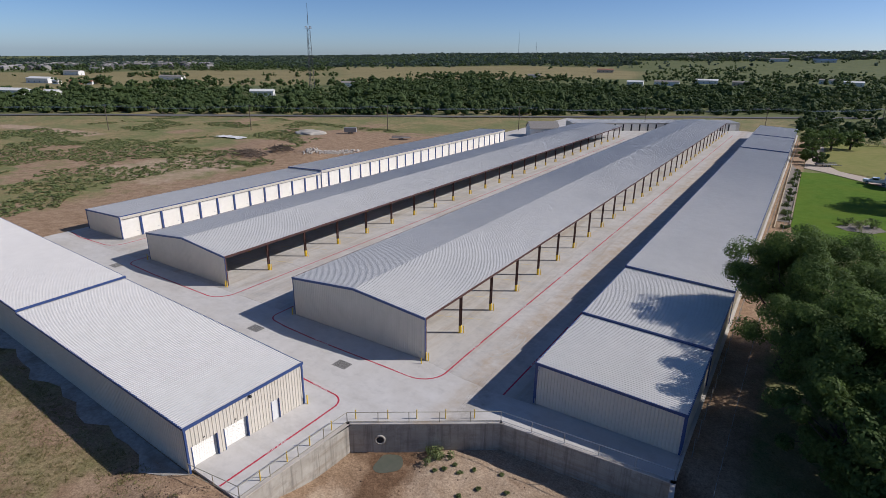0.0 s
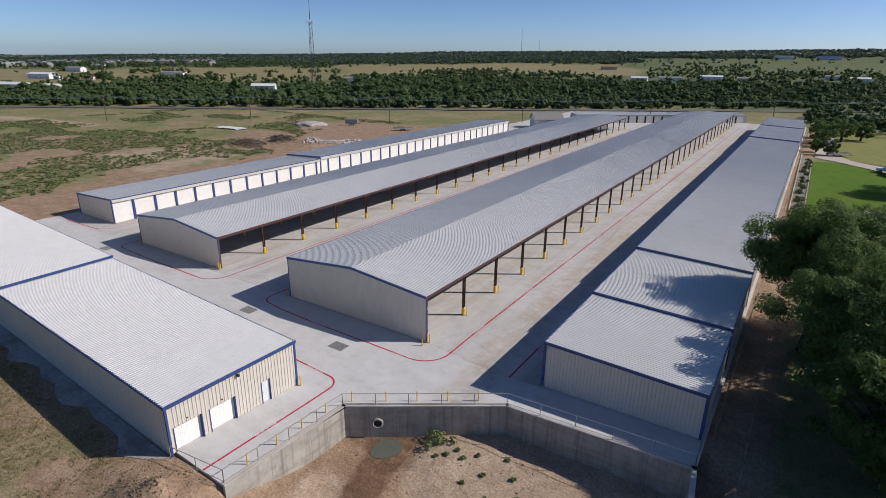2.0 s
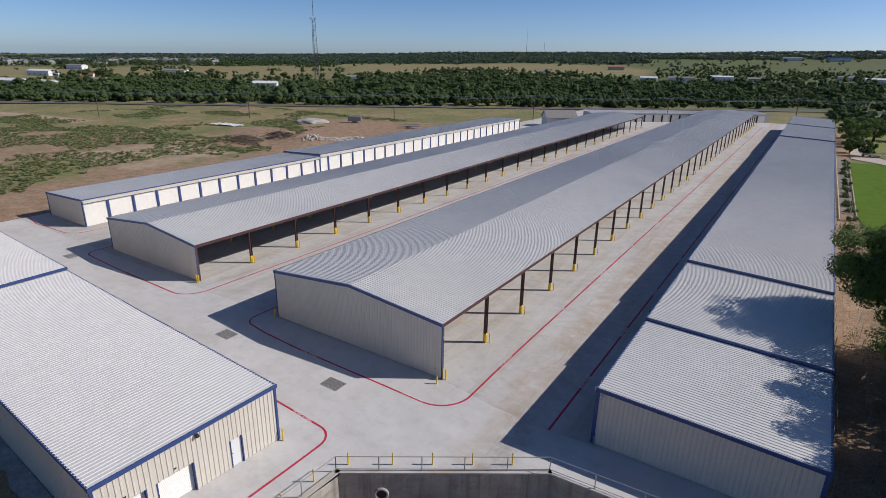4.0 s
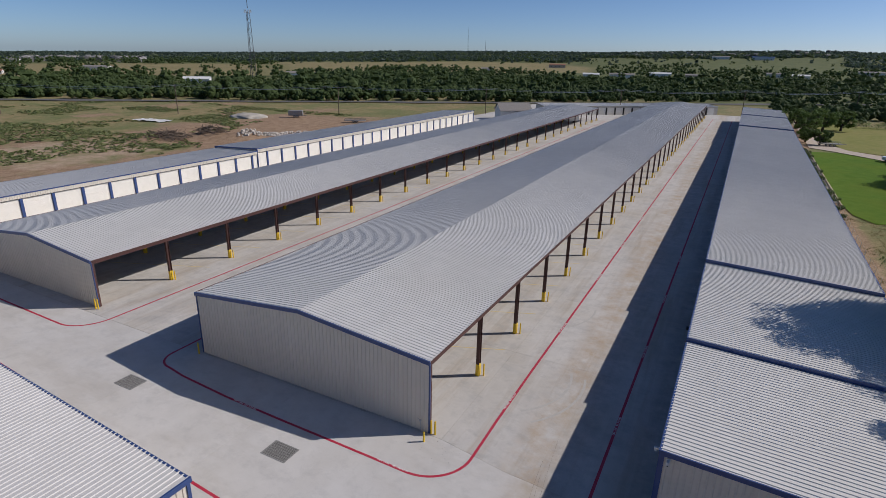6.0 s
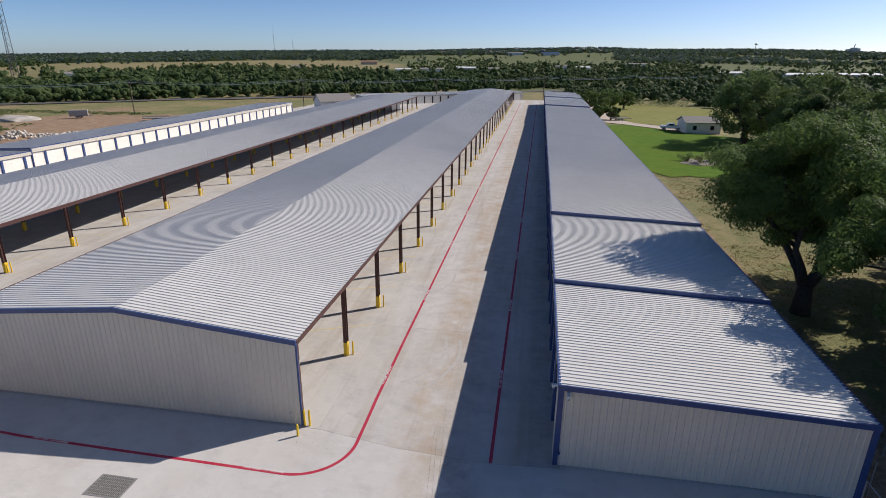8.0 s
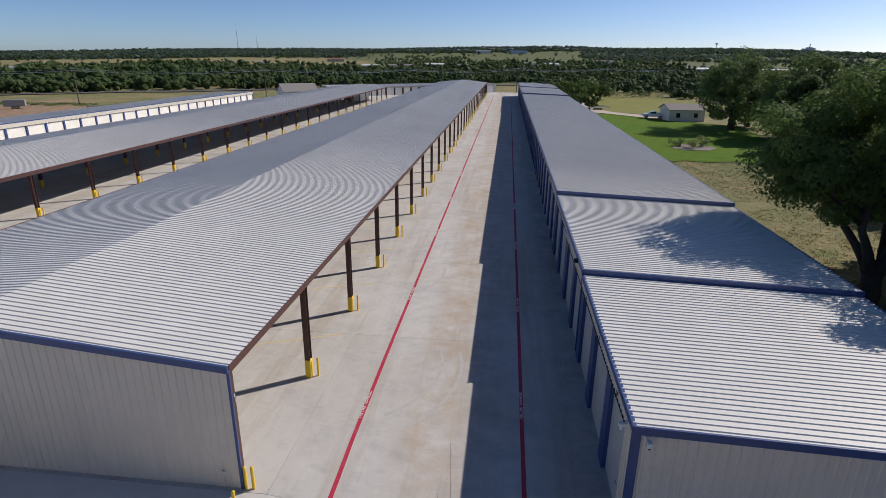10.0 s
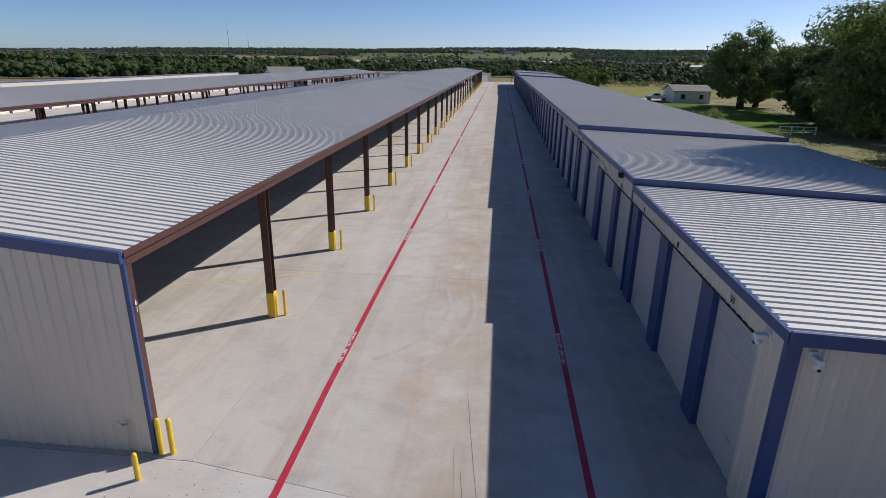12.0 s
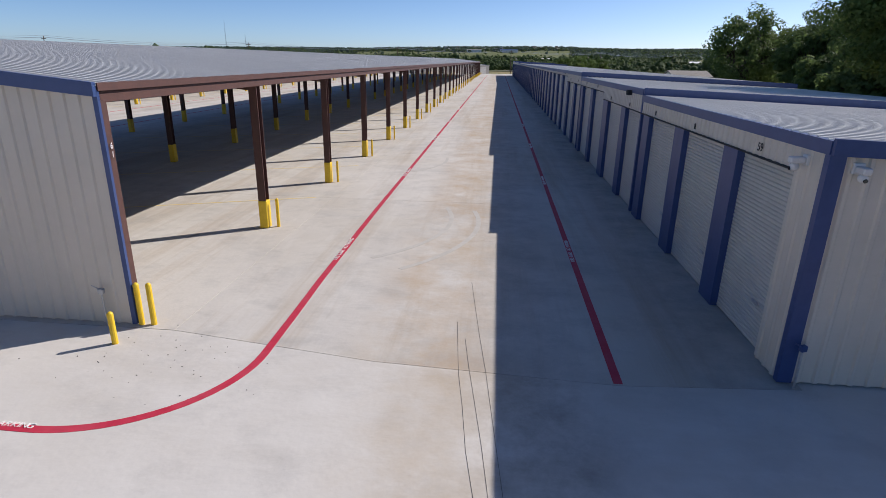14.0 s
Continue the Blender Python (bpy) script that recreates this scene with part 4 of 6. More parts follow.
for pts in ([(7.12, 3.4), (7.27, 1.9), (7.41, 0.53), (7.59, -1.06), (7.75, -2.74), (7.89, -4.2), (8.0, -6.0)], [(6.91, 1.0), (6.99, 0.0), (7.08, -1.12), (7.22, -2.2), (7.34, -3.33), (7.49, -4.25), (7.66, -6.2)], [(7.13, 0.23), (7.25, -0.8), (7.39, -1.83), (7.57, -3.17), (7.69, -4.23), (7.8, -5.6)]):
    stripe("pavement_crack", pts, 0.0055, M_ASPH, "thin dark hairline crack in the concrete", "crack", 0.0045)


M_TRACK = mat("tyre_track", (0.42, 0.395, 0.36), (0.48, 0.455, 0.42), 2.5, rough=0.85)
for cx, cy, r_, a0, a1 in ((0.5, 9.2, 5.6, -50, 20), (0.2, 9.0, 6.9, -45, 15), (-0.6, 22.0, 5.4, -45, 10)):
    stripe("tyre_mark", arc(cx, cy, r_, a0, a1, 16), 0.17, M_TRACK, "faint curved grey tyre mark on the concrete", "tyre mark", 0.0042)
pb = thing("gravel_bits", "small dark stones scattered on the concrete", "gravel", kind="stuff")
bm = bmesh.new()
for i in range(45):
    q = bmesh.ops.create_icosphere(bm, subdivisions=1, radius=random.uniform(0.005, 0.013))
    bmesh.ops.translate(bm, verts=q["verts"], vec=(random.gauss(1.2, 1.0), random.gauss(-1.2, 0.7), 0.006))
part("stones", bm, M_ASPH, pb)

FL = "red painted fire lane line on concrete"
lines = {
    "canopy": [(3.1, 226.0 - 8.0 * k) for k in range(28)] + [(3.15, 3.0), (3.2, 1.0)] + arc(0.55, -0.9, 2.68, 0, -92, 18) + [(-4.2, -3.5), (-8.6, -3.45), (-13.7, -3.35), (-18.4, -3.05), (-20.3, -2.75)] + arc(-20.3, -1.25, 1.5, -90, -180, 10) + [(-21.8, 1.5)],
    "west": [(-31.3, 188.0 - 8.0 * k) for k in range(23)] + arc(-34.0, 0.0, 2.7, 0, -92, 14) + [(-40.0, -2.6), (-47.0, -2.45), (-53.0, -2.1)] + arc(-53.2, -0.6, 1.5, -88, -180, 10) + [(-54.7, 2.5)],
    "row": [(10.0, -1.15), (10.0, 110), (10.0, 222)],
    "doors": [(-23.2, 229), (-23.2, 40), (-23.2, 14)],
    "end": [(-2.35, -24.0), (-2.2, -14.0)] + arc(-3.7, -11.7, 1.5, 0, 88, 10) + [(-7.5, -9.95), (-16.0, -9.4), (-34.0, -8.3)],
    "white": [(-64.0, 20), (-64.0, 5.0)] + arc(-66.5, 3.0, 2.5, 0, -90, 10) + [(-74.0, 0.2), (-78.0, 0.8)],
}
for key, pts in lines.items():
    stripe("fire_lane_line", pts, 0.17, M_RED, FL, "painted line")


def lane_text(x, y, yaw, size=0.17):
    t = thing("fire_lane_lettering", "white stencilled words on the red line", "lettering", "fire lane lettering", m=Matrix.Translation((x, y, 0.008)) @ Matrix.Rotation(radians(yaw), 4, "Z"))
    letters("FIRE LANE - NO PARKING", size, M_WHITE, t)


for y in (5.6, 18.0, 31.5, 44.0, 58.0):
    lane_text(3.1, y, 90)
for y in (6.4, 17.2, 29.0, 42.0):
    lane_text(10.0, y, 90)
lane_text(-0.45, -3.5, -1)
lane_text(-12.0, -3.38, -2)
lane_text(-2.28, -18.5, 89)
lane_text(-5.6, -10.08, -4)
for i in range(1, 31):
    y = BAY * i + BAY / 2
    stripe("stall_line", [(-19.3, y - 7.4), (0.2, y + 0.7)], 0.09, M_YLINE, "faded yellow stall line on concrete", "painted line")
    if y < 186:
        stripe("stall_line", [(-52.8, y - 6.5), (-34.0, y + 1.4)], 0.09, M_YLINE, "faded yellow stall line on concrete", "painted line")


def drain(x, y, rot):
    d = thing("drain_grate", "dark steel drain grate set in the concrete", "drain grate", "yard drains", m=Matrix.Translation((x, y, 0)) @ Matrix.Rotation(radians(rot), 4, "Z"))
    # No hole here: a flat dark sheet paints the shaded depth below the bars.
    part("pit", box(B(), -0.85, 0.85, -0.6, 0.6, 0.001, 0.004), M_ASPH, d)
    fr = B()
    for a in ((-0.9, 0.9, -0.65, -0.58), (-0.9, 0.9, 0.58, 0.65), (-0.9, -0.83, -0.58, 0.58), (0.83, 0.9, -0.58, 0.58)):
        box(fr, *a, 0.002, 0.016)
    part("frame", fr, M_STEEL, d)
    for i in range(20):
        part("grate_bar", box(B(), -0.80 + i * 0.083, -0.775 + i * 0.083, -0.58, 0.58, 0.004, 0.014), M_STEEL, d)
    for i in range(6):
        part("cross_bar", box(B(), -0.83, 0.83, -0.48 + i * 0.19, -0.455 + i * 0.19, 0.004, 0.012), M_STEEL, d)


drain(-6.75, -5.7, 0)
drain(-20.85, -5.35, 0)
drain(-55.0, -3.6, 0)

# bollards by the posts and corners
for i in range(1, 32):
    bollard(0.26, BAY * i + 0.12, 0.98, 0.055)
    if i < 26:
        bollard(-34.07, 0.9 + BAY * i + 0.12, 0.98, 0.055)
for x, y in ((0.10, -0.85), (0.38, 0.05), (0.12, 0.02), (-19.95, -0.35), (-34.0, 0.6), (-34.3, 0.55), (-53.4, 0.5), (-4.6, -12.75)):
    bollard(x, y, 0.68 if y == -0.85 else 0.95, 0.06)


# ---- retaining wall, outfall, rails ----
def retaining(p, q, z0, label):
    p, q = V(*p, 0), V(*q, 0)
    d = (q - p).normalized()
    n = V(d.y, -d.x, 0)
    w = thing("retaining_wall", label, "retaining wall", "yard retaining wall")
    L = (q - p).length
    k = max(1, round(L / 4.5))
    for i in range(k):
        a, b_ = p + d * (L * i / k + 0.008), p + d * (L * (i + 1) / k - 0.008)
        part("wall_panel", prism(B(), [(a.x, a.y), (b_.x, b_.y), ((b_ + n * 0.30).x, (b_ + n * 0.30).y), ((a + n * 0.30).x, (a + n * 0.30).y)], z0, 0.0), M_WCONC, w, "weathered board-formed concrete")
    c0, c1 = p - d * 0.05, q + d * 0.05
    part("coping", prism(B(), [((c0 - n * 0.05).x, (c0 - n * 0.05).y), ((c1 - n * 0.05).x, (c1 - n * 0.05).y), ((c1 + n * 0.34).x, (c1 + n * 0.34).y), ((c0 + n * 0.34).x, (c0 + n * 0.34).y)], 0.003, 0.10), M_CONC, w)


def railing(p, q, posts, h=1.07, mesh=False):
    p, q = V(*p, 0.1), V(*q, 0.1)
    f = thing("pipe_railing", "thin pipe guard rail with chain-link mesh on the retaining wall" if mesh else "thin galvanised pipe guard rail on the retaining wall", "railing", "retaining wall rails")
    for i in range(posts + 1):
        a = p.lerp(q, i / posts)
        part("post", tube(B(), a, a + V(0, 0, h), 0.035), M_RAIL if not mesh else M_GALV, f)
    part("top_rail", tube(B(), p + V(0, 0, h), q + V(0, 0, h), 0.028), M_RAIL if not mesh else M_GALV, f)
    part("bottom_rail", tube(B(), p + V(0, 0, 0.12), q + V(0, 0, 0.12), 0.022), M_RAIL if not mesh else M_GALV, f)


WL = WALL_LINE
for a, b_ in zip(WL, WL[1:]):
    retaining(a, b_, -3.9, "stained poured concrete retaining wall above a dirt pit")
railing((0.0, -24.0), (0.50, -12.9), 4)
railing((0.50, -12.9), (11.79, -5.12), 5)
railing((11.79, -5.12), (26.4, -4.3), 5, mesh=True)
railing((26.4, -4.3), (26.3, -0.8), 2, mesh=True)
railing((-5.2, -24.6), (0.0, -24.0), 2)
for t_ in (0.03, 0.24, 0.43, 0.62, 0.81):
    bollard(0.35 + 11.3 * t_, -12.35 + 7.8 * t_ + 0.15, 0.95, 0.05)
for t_ in (0.16, 0.4, 0.62, 0.85):
    bollard(-0.35 + 0.4 * t_, -23.6 + 10.9 * t_, 0.95, 0.05)
# outfall pipe
d_ = V(11.36, 7.81, 0).normalized()
n_ = V(d_.y, -d_.x, 0)
pc = V(0.43, -12.81, -1.55) + d_ * 2.9
op = thing("outfall_pipe", "round concrete outfall pipe in the retaining wall", "pipe")
bm = bmesh.new()
seg = 24
ring = []
for rr, tt in ((0.34, 0.05), (0.34, 0.45), (0.48, 0.45), (0.48, 0.20)):
    ring.append([bm.verts.new(pc + n_ * tt + d_ * rr * math.cos(2 * math.pi * i / seg) + V(0, 0, rr * math.sin(2 * math.pi * i / seg))) for i in range(seg)])
for ra, rb in zip(ring, ring[1:]):
    for i in range(seg):
        bm.faces.new((ra[i], ra[(i + 1) % seg], rb[(i + 1) % seg], rb[i]))
part("collar", bm, M_PALE, op, smooth=True)
# Solid black disc stands in for the shaded inside of the pipe.
part("bore_shade", tube(B(), pc + n_ * 0.302, pc + n_ * 0.36, 0.335, seg=24), M_DARK, op, "black disc painting the shade inside the pipe")


# ---- trees ----
def limb(bm, pts, r0, r1, seg=7):
    """A tapered branch along a line of points."""
    rings = []
    for i, p in enumerate(pts):
        d = (pts[min(i + 1, len(pts) - 1)] - pts[max(i - 1, 0)]).normalized()
        a = d.orthogonal().normalized()
        b_ = d.cross(a)
        r = r0 + (r1 - r0) * i / (len(pts) - 1)
        rings.append([bm.verts.new(p + (a * math.cos(2 * math.pi * k / seg) + b_ * math.sin(2 * math.pi * k / seg)) * r) for k in range(seg)])
    for ra, rb in zip(rings, rings[1:]):
        for k in range(seg):
            bm.faces.new((ra[k], ra[(k + 1) % seg], rb[(k + 1) % seg], rb[k]))
    bm.faces.new(rings[-1])
    bm.faces.new(rings[0][::-1])


def leaf_quads(rng, centres, radii, per, size, flat=0.75, tri=False):
    """Small leaf sprays scattered in the shells of clumps: vertices and quads."""
    n = len(centres) * per
    c = np.repeat(centres, per, 0)
    r = np.repeat(radii, per)
    d = rng.normal(size=(n, 3))
    d /= np.linalg.norm(d, axis=1)[:, None]
    p = c + d * (r * rng.uniform(0.35, 1.0, n) ** 0.5)[:, None] * np.array([1, 1, flat])
    nrm = d * 1.5 + rng.normal(size=(n, 3)) * 0.42 + np.array([0, 0, 0.55])
    nrm /= np.linalg.norm(nrm, axis=1)[:, None]
    t = np.cross(nrm, rng.normal(size=(n, 3)))
    t /= np.linalg.norm(t, axis=1)[:, None]
    b_ = np.cross(nrm, t)
    s = size * rng.uniform(0.55, 1.3, n)
    a, b2 = t * s[:, None], b_ * (s * rng.uniform(0.45, 0.8, n))[:, None]
    if tri:
        return np.stack([p - a - b2 * 0.8, p + a - b2 * 0.7, p + b2 * 1.5], 1).reshape(-1, 3)
    co = np.stack([p - a, p - b2 * 0.9, p + a, p + b2], 1).reshape(-1, 3)
    return co


def as_quads(co, k=4):
    return np.arange(len(co)).reshape(-1, k)


def oak(name, x, y, h, rad, seed, label, lean=(0, 0), per=130, size=0.17, fork=0.28, mat_=None, group="", clumps=85, squash=0.62, low=0.34, fine=1.0):
    """A spreading tree: forked trunk, crooked limbs, crown of leafy clumps with gaps."""
    rng = np.random.default_rng(seed)
    z0 = float(height(x, y)) - 0.1
    t = thing(name, label, "tree", group, m=Matrix.Translation((x, y, z0)))
    bm = bmesh.new()
    f = h * fork
    r0 = 0.064 * rad + 0.10
    limb(bm, [V(0, 0, 0), V(lean[0] * 0.03, lean[1] * 0.03, f * 0.5), V(lean[0] * 0.1, lean[1] * 0.1, f)], r0 * 1.25, r0 * 0.9, 10)
    cs, rs = [], []
    k = 0
    while len(cs) < clumps and k < 4000:
        k += 1
        d = rng.normal(size=3)
        d /= np.linalg.norm(d)
        q = rng.uniform(0.45, 1.0) ** 0.6
        c = np.array([lean[0] + d[0] * rad * q, lean[1] + d[1] * rad * q, h * (low + 1) / 2 + d[2] * h * (1 - low) / 2 * q])
        lob = 1 + 0.28 * math.sin(3 * math.atan2(d[1], d[0]) + seed) + 0.15 * math.sin(5 * math.atan2(d[1], d[0]) + 2 * seed)
        c[:2] = np.array(lean) + (c[:2] - np.array(lean)) * lob * 0.9
        if c[2] < h * low * 0.9:
            continue
        cs.append(c)
        rs.append(rad * rng.uniform(0.15, 0.27) * fine)
    base = V(lean[0] * 0.1, lean[1] * 0.1, f)
    free = sorted(range(len(cs)), key=lambda j: math.atan2(cs[j][1] - lean[1], cs[j][0] - lean[0]))
    mains = 6
    for i in range(mains):
        wedge = [Vector(cs[j]) for j in free[i * len(free) // mains:(i + 1) * len(free) // mains]]
        e = sum(wedge, V(0, 0, 0)) / len(wedge)
        st = base - V(0, 0, f * rng.uniform(0.0, 0.25))
        m1 = st.lerp(e, 0.4) + V(rng.normal() * 0.35, rng.normal() * 0.35, rng.normal() * 0.25 - 0.2)
        m2 = st.lerp(e, 0.75) + V(rng.normal() * 0.45, rng.normal() * 0.45, rng.normal() * 0.3)
        rm = r0 * rng.uniform(0.45, 0.72)
        limb(bm, [st, st.lerp(m1, 0.5) + V(rng.normal() * 0.15, rng.normal() * 0.15, 0.1), m1, m2, e], rm, 0.06, 7)
        for c_ in wedge[::max(1, len(wedge) // 7)]:
            p0 = m1.lerp(m2, rng.uniform(0.0, 1.0))
            q0 = p0.lerp(c_, 0.5) + V(rng.normal() * 0.35, rng.normal() * 0.35, rng.normal() * 0.25 + 0.15)
            limb(bm, [p0, q0, c_], rm * 0.32, 0.025, 5)
    part("trunk", bm, M_BARK, t, "dark rough forked trunk and limbs", smooth=True)
    co = leaf_quads(rng, np.array(cs), np.array(rs), per, size, squash + 0.1, True)
    ob = quads("crown", co, as_quads(co, 3), mat_ or M_LEAF, smooth=False)
    ob.parent = t
    ob["label"] = "dense dark green leaf crown"
    return t


OAK = "spreading dark green oak beside the storage row"
oak("oak_tree", 32.3, 20.5, 14.6, 7.9, 11, OAK, lean=(1.5, 3.3), per=640, size=0.112, clumps=180, low=0.32, fork=0.15, fine=0.9)
oak("oak_tree", 37.4, 9.3, 13.6, 7.3, 12, OAK, lean=(-0.2, 0), per=560, size=0.115, clumps=175, low=0.27, fine=0.9)
oak("oak_tree", 38.6, 1.2, 10.5, 5.6, 18, OAK, per=330, size=0.15, clumps=120, low=0.12, fine=0.9)
# Out-of-view oak, added to throw shade on the ground by the fence.
oak("oak_tree", 44.0, 15.5, 12.0, 7.2, 17, OAK, per=240, size=0.19, clumps=110, low=0.22)
oak("oak_tree", 45.0, 29.0, 11.0, 6.4, 13, OAK, per=260, size=0.19, clumps=95, low=0.36)
oak("oak_tree", 40.5, -5.5, 7.5, 4.6, 14, OAK, per=240, size=0.17, clumps=70, low=0.14)
oak("oak_tree", 52.0, 17.0, 12.0, 8.0, 15, OAK, per=200, size=0.24, clumps=80, low=0.2)
BIG = "tall broad shade tree at the edge of the lawn"
for x, y, h, r, sd in ((59.0, 119, 16.8, 9.0, 21), (64, 103, 13, 6.5, 35), (60, 87, 8, 5.5, 36), (70, 80, 12, 7.5, 37), (57, 73, 7, 4.8, 38), (66, 128, 13, 7, 34), (69, 108, 17, 8.5, 22), (66, 86, 11.5, 7.5, 23), (74, 92, 14.5, 8, 24), (64, 68, 10, 7, 25), (76, 70, 14, 8.5, 26), (58, 50, 12, 7.5, 27), (68, 47, 13, 8, 28), (84, 84, 15, 9, 29), (84, 110, 14, 9, 30), (70, 26, 13, 8.5, 31), (60, 34, 12, 7.5, 32), (86, 55, 14, 9, 33)):
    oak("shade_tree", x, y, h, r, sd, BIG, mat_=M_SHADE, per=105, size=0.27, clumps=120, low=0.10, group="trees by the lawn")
SM = "small rounded green tree beside the gravel drive"
for x, y, h, r, sd in ((33.2, 196, 7.5, 4.2, 41), (38.0, 205, 8, 4.6, 42), (30.5, 212, 7, 4.2, 43), (34.0, 166, 4.6, 2.6, 44), (31.0, 172, 4.2, 2.3, 45), (31.5, 186, 6, 3.2, 46), (44, 212, 7, 4, 47)):
    oak("small_tree", x, y, h, r, sd, SM, per=90, size=0.22, clumps=45, low=0.2, group="trees by the drive")


def bush(name, x, y, r, h, seed, label, mat_=None, group=""):
    rng = np.random.default_rng(seed)
    t = thing(name, label, "shrub", group, m=Matrix.Translation((x, y, float(height(x, y)) + 0.02)))
    cs = rng.normal(size=(10, 3)) * np.array([r * 0.42, r * 0.42, h * 0.16]) + np.array([0, 0, h * 0.5])
    bm = bmesh.new()
    for k in range(5):
        limb(bm, [V(0, 0, 0), Vector(cs[k]) * 0.55, Vector(cs[k])], 0.035, 0.012, 5)
    part("stems", bm, M_BARK, t)
    co = leaf_quads(rng, cs, np.full(10, r * 0.45), 60, 0.12, 0.8)
    co[:, 2] = np.maximum(co[:, 2], 0.03)
    ob = quads("foliage", co, as_quads(co), mat_ or M_WOODS, smooth=False)
    ob.parent = t
    return t


rg = np.random.default_rng(5)
for i in range(16):
    bush("shrub", 29.3 + rg.normal() * 0.35, 76 + i * 4.9 + rg.normal() * 1.2, rg.uniform(0.6, 1.1), rg.uniform(0.7, 1.3), 100 + i, "clipped green shrub in the border beside the lawn", group="border shrubs")
for i, (x, y) in enumerate(((40.2, 90.5), (42.0, 88.5), (44.3, 91.0))):
    bush("shrub", x, y, 1.4, 2.4 if i else 1.6, 140 + i, "small shrub in the mulched lawn bed", M_WEED if i == 1 else None, "lawn bed shrubs")
for i in range(9):
    bush("shrub", 47 + i * 3.2, 228 + rg.normal() * 2, 2.4, 3.0, 150 + i, "bright green shrub at the far edge of the grass", M_WEED, "far grass shrubs")
bush("shrub", 7.6, -9.4, 1.0, 0.8, 170, "low green bush at the foot of the retaining wall", M_WEED)
for i, (x, y) in enumerate(((9.6, -9.3), (9.1, -10.2), (8.5, -10.8), (10.4, -9.9), (11.3, -8.9), (13.5, -8.0), (12.6, -10.4), (14.8, -9.6), (11.6, -12.0), (15.9, -11.2), (13.9, -12.6))):
    bush("weed_clump", x, y, 0.17, 0.11, 172 + i, "low weed clump in the dirt pit", M_WEED, "pit weeds")
sheet("mulch_bed", [(38.0, 88), (40, 85.8), (44, 86.2), (46.4, 89.5), (45, 93), (41, 93.2)], M_MULCH, "oval mulch bed in the lawn", "bed", 0.16, 1.5)
sheet("puddle", [(4.5 + 1.15 * math.cos(k * 0.2618) * (1 + 0.12 * math.sin(3 * k * 0.2618 + 1)), -12.2 + 1.35 * math.sin(k * 0.2618) * (1 + 0.14 * math.sin(2 * k * 0.2618))) for k in range(24)], M_WATER, "shallow muddy puddle below the outfall pipe", "puddle", 0.03, 1.0)


# ---- far woods, one stuff object a belt ----
def belt_s(x, y):
    return (x + 209) * -0.701 + (y - 132) * 0.713


ICO = bmesh.new()
bmesh.ops.create_icosphere(ICO, subdivisions=1, radius=1)
ICO_CO = np.array([v.co[:] for v in ICO.verts])
ICO_F = np.array([[v.index for v in f.verts] for f in ICO.faces])
ICO.free()
OCT_CO = np.array([(1, 0, 0), (0, 1, 0), (-1, 0, 0), (0, -1, 0), (0, 0, 1), (0, 0, -1)], float)
OCT_F = np.array([(0, 1, 4), (1, 2, 4), (2, 3, 4), (3, 0, 4), (1, 0, 5), (2, 1, 5), (3, 2, 5), (0, 3, 5)])


def woods(name, pts, hts, seed, clumps, per, size, material, label, low=1.0, core=0):
    """Crowns at the given places: ragged lumps of foliage ringed by loose leaf sprays, joined."""
    rng = np.random.default_rng(seed)
    out = []
    z = height(pts[:, 0], pts[:, 1])
    variants = []
    for v in range(8):
        d = rng.normal(size=(clumps, 3))
        d /= np.linalg.norm(d, axis=1)[:, None]
        c = d * (rng.uniform(0.3, 1.0, clumps) ** 0.5)[:, None] * np.array([0.42, 0.42, 0.42]) + np.array([0, 0, 0.52])
        r = np.full(clumps, 0.22) * rng.uniform(0.7, 1.3, clumps)
        co = leaf_quads(rng, c, r, per, size, 0.9, True)
        if core:
            bc, bf = (ICO_CO, ICO_F) if core > 1 else (OCT_CO, OCT_F)
            lump = c[:, None] + bc[None] * (r[:, None, None] * rng.uniform(0.62, 1.02, (clumps, len(bc), 1)))
            co = np.concatenate([co, lump[:, bf].reshape(-1, 3)])
        variants.append(co)
    for i in range(len(pts)):
        co = variants[int(rng.integers(8))]
        a = rng.uniform(0, 6.283)
        ca, sa = math.cos(a), math.sin(a)
        w = hts[i] * rng.uniform(0.85, 1.5)
        q = np.empty_like(co)
        q[:, 0] = (co[:, 0] * ca - co[:, 1] * sa) * w + pts[i, 0]
        q[:, 1] = (co[:, 0] * sa + co[:, 1] * ca) * w + pts[i, 1]
        q[:, 2] = (co[:, 2] - 0.12) * hts[i] * low + z[i]
        out.append(q)
    co = np.concatenate(out)
    return tagged(quads(name, co, as_quads(co, 3), material, smooth=False), label, "woods", kind="stuff")


rg = np.random.default_rng(9)
# near belt behind the road and round the right
N = 60000
P = np.stack([rg.uniform(-620, 330, N), rg.uniform(20, 640, N)], 1)
s_ = belt_s(P[:, 0], P[:, 1])
az_ = np.degrees(np.arctan2(-P[:, 0], np.maximum(P[:, 1], 1)))
rr_ = np.hypot(P[:, 0], P[:, 1])
roadd = (P[:, 0] - RO.x) * RN.x + (P[:, 1] - RO.y) * RN.y
wdt = np.interp(az_, [-20, 0, 20, 30, 45, 70], [190, 200, 260, 380, 200, 190]) + 30 * (vnoise(P[:, 0], P[:, 1], 60, 5) - 0.5)
left = (roadd > 9) & (s_ > 0) & (s_ < wdt) & (P[:, 0] < 40)
right = (P[:, 0] > 26) & (P[:, 1] > np.interp(P[:, 0], [26, 60, 90, 91, 330], [250, 238, 216, 40, 30])) & (roadd < 430) & (roadd > -500)
